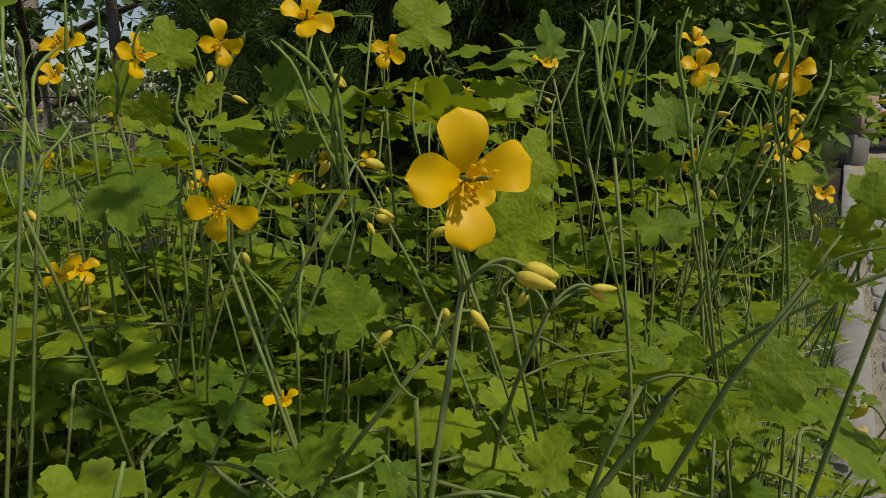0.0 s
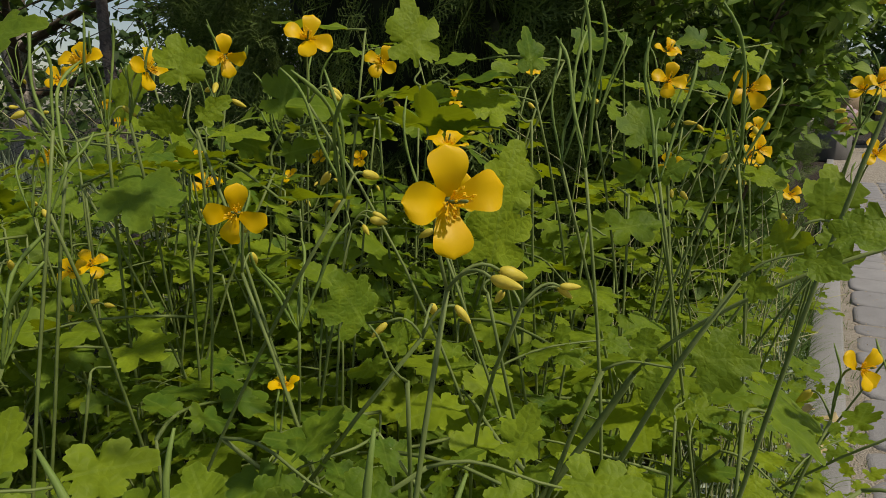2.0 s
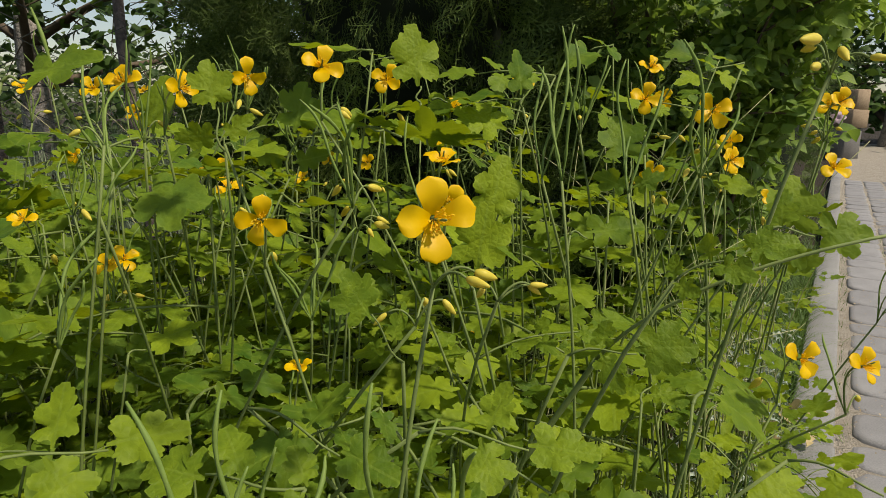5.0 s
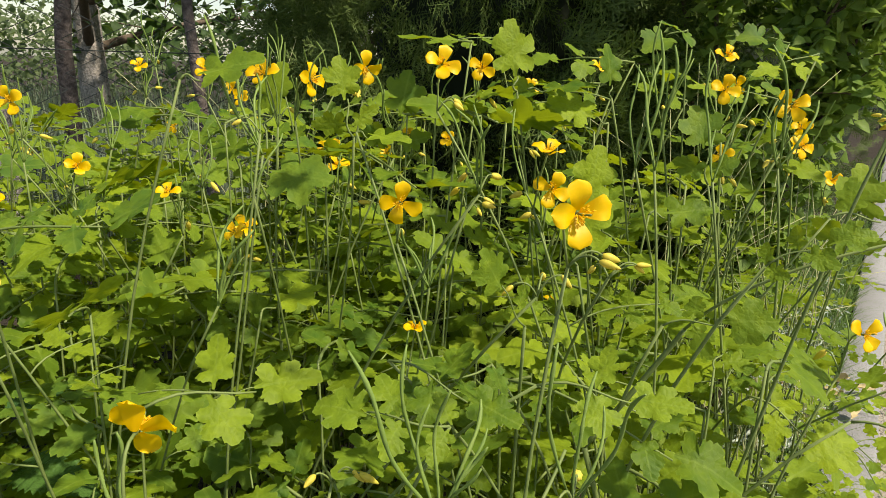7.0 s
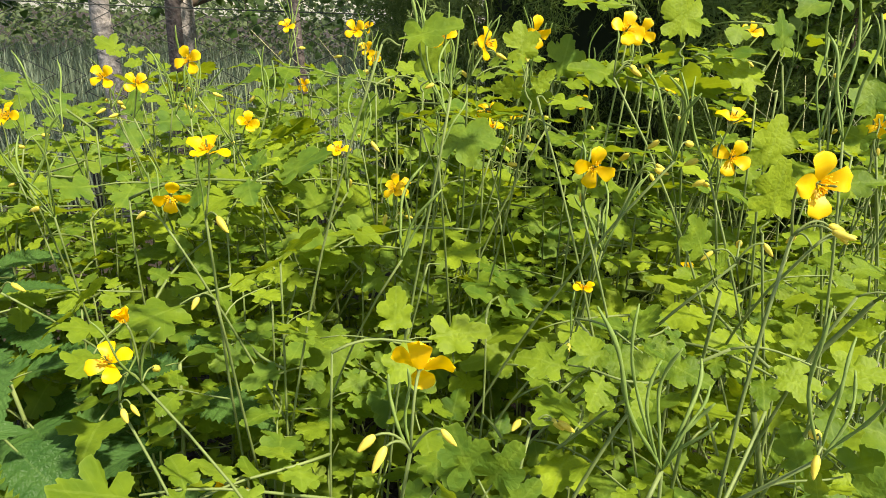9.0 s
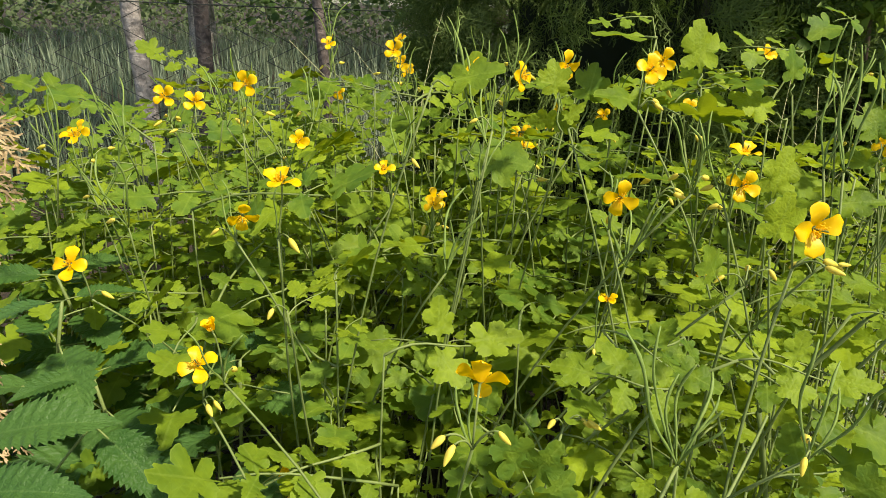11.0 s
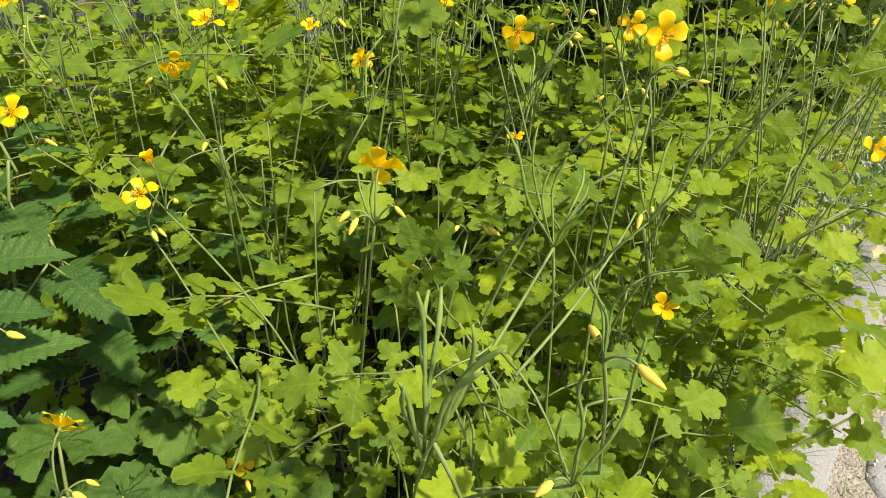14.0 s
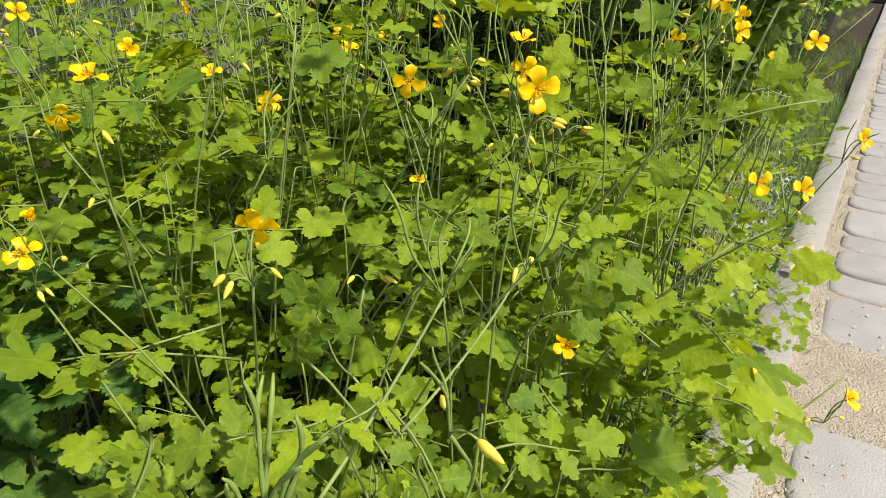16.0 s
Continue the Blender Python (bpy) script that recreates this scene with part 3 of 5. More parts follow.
def strips(points, dirs, lengths, widths, bend, seg=4):
    """Many curved grass blades at once."""
    n = len(points)
    t = np.linspace(0, 1, seg + 1)
    P = points[:, None, :] + np.zeros((n, seg + 1, 3))
    P[:, :, 2] += lengths[:, None] * t[None, :] * (1 - 0.35 * bend[:, None] * t[None, :])
    P[:, :, :2] += (dirs[:, None, :] * (lengths * bend)[:, None, None]) * (t ** 2)[None, :, None]
    side = np.stack([-dirs[:, 1], dirs[:, 0]], -1)
    w = widths[:, None] * (1 - t ** 2 * 0.92)[None, :]
    L, R = P.copy(), P.copy()
    L[:, :, :2] += side[:, None, :] * w[:, :, None]
    R[:, :, :2] -= side[:, None, :] * w[:, :, None]
    V = np.stack([L, R], 2).reshape(-1, 3)
    F = []
    for i in range(n):
        o = i * (seg + 1) * 2
        F += [(o + 2 * k, o + 2 * k + 1, o + 2 * k + 3, o + 2 * k + 2) for k in range(seg)]
    return V, F


def grass(name, places, height, width, mat, label, seed=1, bend=(0.1, 0.9)):
    r2 = np.random.RandomState(seed)
    n = len(places)
    a = r2.uniform(0, 6.283, n)
    V, F = strips(np.asarray(places, float), np.stack([np.cos(a), np.sin(a)], -1), height * r2.uniform(0.5, 1.2, n), width * r2.uniform(0.6, 1.3, n), r2.uniform(*bend, n))
    g = Geo()
    g.add(V, F)
    tagged(new(name, g.mesh(name, [mat])), label, "grass", kind="stuff")


ground_sheet()
kerb_and_path()


# ---- thuja, shrub, trees, fence ----
def thuja_spray(seed, thick=0.00085):
    """A flat lacy thuja spray of thin scale-leaf shoots, about 7 cm long, along x in the xy plane."""
    g = Geo()
    r2 = random.Random(seed)

    def shoot(p, ang, ln, depth):
        d = np.array([math.cos(ang), math.sin(ang), 0])
        end = p + d * ln + np.array([0, 0, r2.uniform(-0.12, 0.12) * ln])
        n = np.array([-d[1], d[0], r2.uniform(-0.5, 0.5)]) * thick
        g.add([p + n, p - n, end - n * 0.45, end + n * 0.45], [(0, 1, 2, 3)])
        if depth:
            k = max(3, int(ln / (0.0055 if depth == 2 else 0.0050)))
            for i in range(k):
                t = (i + 0.8) / (k + 0.4)
                sg = 1 if i % 2 else -1
                shoot(p + (end - p) * t, ang + sg * radians(r2.uniform(32, 48)), ln * (0.52 if depth == 2 else 0.44) * (1.1 - 0.75 * t) * r2.uniform(0.75, 1.15), depth - 1)

    shoot(np.zeros(3), 0.0, 0.07, 2)
    v = np.vstack(g.v)
    v[:, 2] -= 2.2 * v[:, 0] ** 2
    return v, [q for f in g.f for q in f]


SPRAYS = [thuja_spray(i) for i in range(5)]


def scatter_sprays(geo, mats, sprays=SPRAYS):
    for i, m in enumerate(mats):
        v, f = sprays[i % len(sprays)]
        a = np.array(m)
        geo.add(v @ a[:3, :3].T + a[:3, 3], f)


def thuja(at, rx, ry, height, count, seed, face=-math.pi / 2, spread=1.9, label=""):
    """A dense thuja: trunk, inner mass coloured as shade, and sprays all over the side that is seen, thinner behind."""
    r2 = random.Random(seed)
    ob = thing("thuja", at, label, "conifer", "thujas behind the bed")
    g = Geo()
    tube(g, [(0, 0, -0.05), (0, 0, height * 0.5), (0, 0, height * 0.96)], [0.05, 0.035, 0.01], 8)
    child("trunk", g.mesh("trunk", [M_BARK]), ob)

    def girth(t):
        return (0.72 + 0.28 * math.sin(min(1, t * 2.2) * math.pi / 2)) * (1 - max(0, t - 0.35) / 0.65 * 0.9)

    # Added solid shell; its near-black colour stands for the shade behind the sprays.
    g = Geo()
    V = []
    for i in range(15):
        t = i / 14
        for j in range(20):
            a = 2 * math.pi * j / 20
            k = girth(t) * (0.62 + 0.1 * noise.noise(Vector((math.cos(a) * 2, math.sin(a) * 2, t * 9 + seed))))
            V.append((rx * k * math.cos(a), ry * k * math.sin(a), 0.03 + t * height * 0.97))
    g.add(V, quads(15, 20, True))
    child("inner_crown", g.mesh("inner_crown", [M_CORE_SHADE]), ob, None, "near-black shell coloured as the shade inside the crown")
    mats = []
    for i in range(count):
        t = r2.random() ** 0.9 * 0.48 if i % 6 else r2.random()
        a = face + r2.uniform(-spread, spread) if i % 8 else r2.uniform(0, 6.28)
        k = girth(t) * r2.uniform(0.72, 1.04)
        clump = 1 + 0.11 * noise.noise(Vector((math.cos(a) * 3, math.sin(a) * 3, t * height * 5 + seed)))
        out = Vector((math.cos(a), math.sin(a), 0))
        p = Vector((rx * k * clump * out.x, ry * k * clump * out.y, 0.02 + t * height))
        d = out * 0.8 + Vector((r2.uniform(-0.7, 0.7), r2.uniform(-0.7, 0.7), r2.uniform(-0.5, 0.7)))
        up = out.cross(Vector((0, 0, 1))) + Vector((r2.uniform(-0.6, 0.6), r2.uniform(-0.6, 0.6), r2.uniform(-0.3, 0.5)))
        mats.append(frame_of(p, d, up, r2.uniform(0.8, 1.35)))
    g = Geo()
    scatter_sprays(g, mats)
    child("crown", g.mesh("crown", [M_THUJA], False), ob)


def leaf_cloud(geo, places, size, seed, shape=0.36, sides=(-1, 0, 1)):
    """Many small pointed leaves, each its own bent blade."""
    r2 = np.random.RandomState(seed)
    n = len(places)
    P = np.asarray(places, float)
    s = np.array([0, 0.3, 0.62, 1.0])
    w = np.array([0.02, 1.0, 0.8, 0.02])
    d = r2.normal(0, 1, (n, 3))
    d[:, 2] = d[:, 2] * 0.6 - 0.1
    d /= np.linalg.norm(d, axis=1)[:, None]
    q = np.cross(d, r2.normal(0, 1, (n, 3)) * [0.6, 0.5, 0.3] + [0.15, -0.35, 0.8])
    q /= np.linalg.norm(q, axis=1)[:, None] + 1e-9
    up = np.cross(q, d)
    L = size * r2.uniform(0.6, 1.25, n)
    V = []
    for si, wi in zip(s, w):
        for a in sides:
            V.append(P + d * (L * si)[:, None] + q * (L * shape * wi * a)[:, None] + up * (L * (0.12 * abs(a) * wi - 0.22 * si * si))[:, None])
    V = np.stack(V, 1).reshape(-1, 3)
    m = len(sides)
    uv = np.tile(np.array([(si, 0.5 + 0.5 * a) for si in s for a in sides]), (n, 1))
    fs = quads(4, m)
    geo.add(V, [tuple(i * 4 * m + k for k in f) for i in range(n) for f in fs], uv)


def shrub(name, at, radius, height, leaves, seed, label, size=0.05, flowers=0, stems=9):
    r2 = random.Random(seed)
    ob = thing(name, at, label, "shrub")
    places = []
    for i in range(stems):
        a = 6.283 * i / stems + r2.uniform(-0.3, 0.3)
        top = Vector((math.cos(a) * radius * r2.uniform(0.5, 1), math.sin(a) * radius * r2.uniform(0.5, 1), height * r2.uniform(0.7, 1)))
        g = Geo()
        pts = bezier((0.02 * math.cos(a), 0.02 * math.sin(a), 0), (top.x * 0.3, top.y * 0.3, top.z * 0.8), top, 12)
        tube(g, pts, np.linspace(0.005, 0.0015, 12), 5)
        for k in range(2, 12):
            for _ in range(2):
                b = Vector(pts[k]) + Vector((r2.uniform(-1, 1), r2.uniform(-1, 1), r2.uniform(-0.2, 0.8))) * radius * 0.35
                tube(g, bezier(pts[k], (Vector(pts[k]) + b) / 2 + Vector((0, 0, 0.02)), b, 5), [0.0018, 0.0015, 0.0012, 0.001, 0.0007], 4)
                for _ in range(int(leaves / stems / 20)):
                    t = r2.random()
                    places.append(Vector(pts[k]).lerp(b, t) + Vector((r2.uniform(-1, 1), r2.uniform(-1, 1), r2.uniform(-1, 1))) * 0.025)
        child("branch", g.mesh("branch", [M_TWIG]), ob)
    g = Geo()
    leaf_cloud(g, places, size, seed)
    child("crown", g.mesh("crown", [M_SHRUB]), ob)
    return ob


def tree(at, height, radius, leaves, seed, label, trunk_r=0.09, size=0.09, bare=0.3, name="tree", lean=(0, 0), bark=M_BARK):
    r2 = random.Random(seed)
    ob = thing(name, at, label, "tree", "trees behind the fence")
    g = Geo()
    top = np.array([lean[0], lean[1], height * 0.8])
    pts = bezier((0, 0, -0.05), (lean[0] * 0.2, lean[1] * 0.2, height * 0.4), top, 14)
    pts[1:-1, :2] += np.random.RandomState(seed).uniform(-0.012, 0.012, (12, 2))
    rad = np.linspace(1, 0.3, 14) * trunk_r
    rad[0] *= 1.3
    tube(g, pts, rad, 12)
    child("trunk", g.mesh("trunk", [bark]), ob)
    places = []
    for i in range(16):
        t = bare + (1 - bare) * (i + r2.random()) / 16
        s = Vector(pts[min(13, int(t * 13))])
        a = r2.uniform(0, 6.283)
        ln = radius * (1.1 - 0.6 * t) * r2.uniform(0.7, 1.1)
        e = s + Vector((math.cos(a) * ln, math.sin(a) * ln, ln * r2.uniform(0.1, 0.6)))
        g = Geo()
        limb = bezier(s, s.lerp(e, 0.5) + Vector((0, 0, 0.1 * ln)), e, 8)
        tube(g, limb, np.linspace(trunk_r * 0.35, 0.006, 8), 6)
        for k in range(2, 8):
            for _ in range(3):
                b = Vector(limb[k]) + Vector((r2.uniform(-1, 1), r2.uniform(-1, 1), r2.uniform(-0.7, 0.7))) * ln * 0.4
                tube(g, [limb[k], (Vector(limb[k]) + b) / 2 + Vector((0, 0, 0.02)), b], [0.006, 0.004, 0.002], 4)
                for _ in range(int(leaves / 16 / 18)):
                    places.append(Vector(limb[k]).lerp(b, r2.uniform(0.2, 1.1)) + Vector((r2.gauss(0, 1), r2.gauss(0, 1), r2.gauss(0, 1))) * 0.07)
        child("limb", g.mesh("limb", [M_TWIG]), ob)
    if places:
        g = Geo()
        leaf_cloud(g, places, size, seed, 0.36, (-1, 1))
        child("crown", g.mesh("crown", [M_TREE]), ob)
    return ob


def fence(a, b, height, label):
    """Chain-link fence from a to b: posts, line wires and the woven mesh."""
    a, b = Vector(a), Vector(b)
    run = (b - a).length
    ob = thing("chain_link_fence", a, label, "fence")
    d = (b - a).normalized()
    for i in range(2):
        g = Geo()
        p = d * run * i
        tube(g, [p + Vector((0, 0, -0.1)), p + Vector((0, 0, height * 0.5)), p + Vector((0, 0, height + 0.06)), p + Vector((0, 0, height + 0.075))], [0.02, 0.02, 0.02, 0.012], 10)
        child("post", g.mesh("post", [M_WIRE]), ob)
    for z in (0.06, height * 0.5, height):
        g = Geo()
        tube(g, [d * run * t + Vector((0, 0, z - 0.012 * math.sin(math.pi * t))) for t in np.linspace(0, 1, 9)], 0.0016, 5)
        child("line_wire", g.mesh("line_wire", [M_WIRE]), ob)
    g = Geo()
    cell = 0.088
    n = int(run / cell)
    rows = int(height / cell)
    side = Vector((-d.y, d.x, 0)) * 0.0022
    for i in range(n):
        pts = []
        for k in range(rows * 2 + 1):
            x = (i + (0.5 if k % 2 else -0.5)) * cell + cell * 0.5
            pts.append(d * x + side * (1 if k % 2 else -1) + Vector((0.002 * math.sin(i * 1.7 + k), 0, 0.05 + k * cell / 2)))
        tube(g, pts, 0.0027, 4)
    child("wire_mesh", g.mesh("wire_mesh", [M_WIRE]), ob)


thuja((-0.06, 1.22, -0.03), 0.41, 0.42, 2.3, 3900, 3, label="dense dark green thuja reaching down to the soil behind the bed")
thuja((1.15, 3.3, -0.03), 0.5, 0.5, 2.6, 350, 4, label="tall dark green thuja beside the path")
thuja((0.5, 2.15, -0.03), 0.46, 0.46, 2.4, 800, 5, label="dark green thuja behind the pink-flowered shrub")
thuja((1.95, 4.9, -0.03), 0.5, 0.5, 2.6, 250, 6, label="dark green thuja farther along the path")
weigela = shrub("weigela", (0.35, 1.02, -0.02), 0.34, 1.1, 16000, 11, "leafy green shrub with a few pale pink flowers beside the path", 0.024)


def pink_flower(at):
    g = Geo()
    for i in range(5):
        a = 6.283 * i / 5
        s = np.linspace(0, 1, 5)
        w = 0.0045 * np.sin(math.pi * (0.15 + 0.75 * s))
        V = [(x * math.cos(a) - y * math.sin(a), x * math.sin(a) + y * math.cos(a), 0.003 * math.sin(6 * x / 0.02)) for x, ww in zip(0.013 * s, w) for y in (-ww, 0, ww)]
        g.add(V, quads(5, 3))
    tube(g, [(0, 0, -0.018), (0, 0, -0.006), (0, 0, 0.001)], [0.001, 0.0016, 0.003], 6)
    child("blossom", g.mesh("blossom", [M_PINK]), weigela, Matrix.Translation(Vector(at) - weigela.location) @ pose(0, 0, 0, 70 + jit(30), jit(30), jit(60)), "pale pink blossom")


for p in ((0.546, 1.1, 0.607), (0.56, 1.09, 0.616), (0.62, 1.1, 0.59)):
    pink_flower(p)

def dry_stalks(at, seed, count):
    r2 = random.Random(seed)
    ob = thing("dry_stalk_clump", at, "clump of thin straw-coloured dry stalks behind the celandine", "dry stalks", "dry stalks by the shrub")
    for i in range(count):
        g = Geo()
        a, b, ln = r2.uniform(0, 6.283), r2.uniform(0, 6.283), r2.uniform(0.3, 0.68)
        top = Vector((math.cos(a) * r2.uniform(0.05, 0.28), math.sin(a) * r2.uniform(0.02, 0.2), ln))
        foot = Vector((math.cos(b) * 0.13, math.sin(b) * 0.13, 0))
        tube(g, bezier(foot, (foot.x + jit(0.05), foot.y + jit(0.05), ln * 0.7), top, 9), np.linspace(0.0009, 0.0004, 9), 5)
        child("stalk", g.mesh("stalk", [M_STRAW]), ob)


dry_stalks((0.26, 0.80, -0.03), 1, 34)
dry_stalks((0.36, 0.92, -0.03), 2, 30)
dry_stalks((-0.42, 0.85, -0.03), 3, 16)
fence((-2.6, 1.25, -0.02), (-0.16, 1.86, -0.02), 1.3, "old chain-link fence of dark wire between the garden and the meadow")
tree((-1.48, 1.66, -0.02), 3.4, 1.5, 1200, 21, "young tree with smooth pale grey bark behind the fence", 0.034, 0.07, 0.45, lean=(-0.5, 0.3))
tree((-1.33, 1.7, -0.02), 3.6, 1.5, 1200, 22, "young cherry tree with banded grey bark behind the fence", 0.027, 0.07, 0.5, lean=(0.1, 0.2), bark=M_CHERRY)
tree((-0.93, 1.8, -0.02), 3.2, 1.4, 1000, 23, "thin dark-barked tree behind the fence", 0.02, 0.07, 0.5, lean=(-0.35, 0.2), bark=M_CHERRY)
tree((-3.6, 5.2, -0.02), 5.5, 2.3, 4500, 24, "leafy tree in shade beyond the meadow", 0.12, 0.11, 0.12)
tree((-1.6, 6.2, -0.02), 6.0, 2.4, 4500, 25, "leafy tree in shade beyond the meadow", 0.13, 0.11, 0.1)
tree((-6.2, 4.2, -0.02), 5.5, 2.3, 4500, 26, "leafy tree in shade beyond the meadow", 0.12, 0.11, 0.1)
tree((0.6, 6.5, -0.02), 6.0, 2.2, 5000, 27, "leafy tree behind the thujas", 0.12, 0.12, 0.1)
tree((5.6, 13.5, -0.02), 7.0, 2.8, 5000, 28, "dark leafy tree at the end of the path", 0.15, 0.18, 0.08)
tree((7.4, 13.0, -0.02), 7.0, 2.6, 5000, 30, "dark leafy tree at the end of the path", 0.15, 0.18, 0.06)
tree((9.5, 14.0, -0.02), 7.0, 3.0, 5000, 29, "dark leafy tree at the end of the path", 0.15, 0.18, 0.08)

r3 = np.random.RandomState(5)
spots = np.stack([r3.uniform(-6.5, 0.4, 14500), r3.uniform(0, 1, 14500) ** 1.5 * 6.5, np.full(14500, -0.04)], -1)
spots[:, 1] += 2.02 + 0.25 * spots[:, 0] * (spots[:, 0] > -2.6) - 0.65 * (spots[:, 0] <= -2.6)
grass("meadow_grass", spots, 0.36, 0.0034, M_PALE, "tall pale green meadow grass behind the fence", 6, (0.05, 0.5))

woods = []
for i in range(21000):
    x = rng.uniform(-12, 4)
    y = 8.2 + 0.25 * x + rng.uniform(0, 3.0) if x > -8 else 6.0 + rng.uniform(0, 3)
    top = 1.1 + 0.5 * noise.noise(Vector((x * 0.9, y * 0.9, 4))) + 0.35 * noise.noise(Vector((x * 3, y * 3, 9)))
    woods.append((x, y, rng.random() ** 0.8 * max(0.3, top)))
g = Geo()
leaf_cloud(g, woods, 0.08, 77, 0.36, (-1, 1))
tagged(new("undergrowth", g.mesh("undergrowth", [M_BUSH])), "dense shaded bushes beyond the meadow", "bushes", kind="stuff")


def gate_post():
    p = Vector((4.82, 9.43, -0.03))
    ob = thing("gate_post", p, "short tan brick gate post on a grey stone base", "gate post")
    for name, w, z0, z1, dx, mat in (("base", 0.30, 0.0, 0.43, -0.03, M_STONE), ("course", 0.30, 0.432, 0.67, 0.03, M_BRICK), ("course", 0.24, 0.672, 0.93, 0.06, M_BRICK)):
        g = Geo()
        box_geo(g, (w, w, z1 - z0), (0, 0, (z0 + z1) / 2), 0, 0.008)
        child(name, g.mesh(name, [mat]), ob, pose(dx, 0, 0, 0, 0, 25))


gate_post()
g = Geo()
V = []
for a in np.linspace(2.2, 40, 30):
    for c in np.linspace(1.3, 30, 24):
        V.append(tuple(path_place(a, c, 0.01 + 0.01 * noise.noise(Vector((a, c, 0))))))
g.add(V, quads(30, 24))
tagged(new("lawn", g.mesh("lawn", [M_LAWN])), "mown green lawn beside the far end of the path", "lawn", kind="structure")


# ---- the bed of celandine ----
def in_bed(x, y):
    return x < 0.03 + 0.5 * y and math.hypot(x + 0.06, y - 1.22) > 0.46 and not (x < -0.36 and y < 0.24) and not (x < -0.22 and y < 0.15) and not (x < -0.13 and y < 0.1)


for j in range(9):
    for i in range(-6, 6):
        x, y = -0.02 + 0.15 * i + 0.07 * (j % 2) + jit(0.035), 0.02 + 0.135 * j + jit(0.035)
        if in_bed(x, y) and -0.85 < x < 0.6:
            PLANTS.append(Plant(x, y, "greater celandine with lobed green leaves, yellow flowers and slim pods"))


def rosette(pl, stems):
    """The leafy stems of one plant: each bows outwards and carries leaves all the way up."""
    top = canopy(pl.base.x, pl.base.y)
    turn = rng.uniform(0, 6.28)
    for i in range(stems):
        a = turn + 6.283 * i / stems + jit(0.5)
        out, z = rng.uniform(0.03, 0.10), top * rng.uniform(0.84, 1.03)
        tip = pl.base + Vector((math.cos(a) * out, math.sin(a) * out, z))
        low = pl.base + Vector((math.cos(a) * out * 1.1, math.sin(a) * out * 1.1, z * 0.4))
        pts = bezier(pl.base, low, tip, 14)
        ph = rng.uniform(0, 6.28)
        pts[1:-1, 0] += 0.004 * np.sin(np.arange(1, 13) * 0.55 + ph) * np.sin(np.arange(1, 13) * math.pi / 13)
        pts[1:-1, 1] += 0.004 * np.cos(np.arange(1, 13) * 0.5 + ph) * np.sin(np.arange(1, 13) * math.pi / 13)
        pl.stem(pts, 0.0015, 0.0008)
        for k, t in enumerate((0.30, 0.45, 0.58, 0.70, 0.80, 0.9, 1.0)):
            b = a + 2.4 * k + jit(0.5)
            pl.leaf(pts[int(t * 13)], (math.cos(b), math.sin(b), rng.uniform(0.0, 0.65)), (jit(0.5) + 0.1, jit(0.5) - 0.4, 1), rng.uniform(0.92, 1.42))
    a = rng.uniform(0, 6.28)
    node = pl.base + Vector((math.cos(a) * 0.04, math.sin(a) * 0.04, top * rng.uniform(0.85, 1.0)))
    grow_to(pl, node, leaves=4, leaf_scale=1.05)
    pl.leaf(node, (math.cos(a), math.sin(a), 0.5), (0, 0, 1), 0.8, rng.choice(SMALL_LEAVES))


for pl in PLANTS:
    if pl.base.y > 0.36 and pl.base.x > 0.5 * pl.base.y - 0.12:
        for i in range(7):
            a = -0.8 + jit(2.2)
            at = pl.base + Vector((math.cos(a) * rng.uniform(0.02, 0.09), math.sin(a) * rng.uniform(0.02, 0.09), rng.uniform(0.06, 0.21)))
            pl.stem(bezier(pl.base, pl.base.lerp(at, 0.5) + Vector((jit(0.02), jit(0.02), 0.02)), at, 7), 0.0010, 0.0007)
            pl.leaf(at, (math.cos(a), math.sin(a), rng.uniform(0.1, 0.6)), (jit(0.4) + 0.1, jit(0.3) - 0.4, 0.9), rng.uniform(0.6, 0.9))
        continue
    rosette(pl, 4 if pl.base.y < 0.6 else 3)
    if pl.base.y < 0.2 and pl.base.x > -0.2 or pl.base.x > 0.5 * pl.base.y - 0.16 and pl.base.y < 0.36:
        for i in range(10):
            a = -1.57 + jit(1.5)
            at = pl.base + Vector((math.cos(a) * rng.uniform(0.01, 0.05), math.sin(a) * rng.uniform(0.01, 0.05), rng.uniform(0.06, 0.30)))
            pl.stem(bezier(pl.base, pl.base.lerp(at, 0.5) + Vector((jit(0.02), jit(0.02), 0.02)), at, 7), 0.0011, 0.0008)
            pl.leaf(at, (math.cos(a), math.sin(a), rng.uniform(0.0, 0.5)), (jit(0.4) + 0.1, jit(0.3) - 0.5, 0.8), rng.uniform(0.7, 1.05))

FACE, UP, BACK = (0.05, -0.9, 0.35), (0.1, -0.25, 0.95), (0.0, 0.45, 0.85)
# front middle
bloom((0.028, 0.132, 0.564), (0.52, -0.84, 0.05), 1.15, 2, 0, 20, 8, 0)
bloom((-0.059, 0.224, 0.545), (0.1, -0.97, 0.15), 1.0, 1, 2, 5, 4, 1)
bloom((-0.049, 0.302, 0.618), (0.25, -0.8, 0.3), 1.0, 2, 1, 10, 10, 1)
bloom((-0.144, 0.331, 0.605), (0.9, -0.25, 0.2), 1.0, 0, 3, 0, 10, 1)
bloom((-0.173, 0.321, 0.607), (-0.1, -0.6, 0.7), 1.0, 1, 3, 30, 5, 1)
bloom((-0.111, 0.357, 0.614), (0.3, -0.5, -0.2), 1.0, 1, 4, 20, 5, 2)
bloom((-0.146, 0.382, 0.550), (0.1, -0.5, 0.8), 0.9, 2, 2, 60, 15, 1)
bloom((-0.033, 0.436, 0.616), FACE, 1.0, 2, 3)
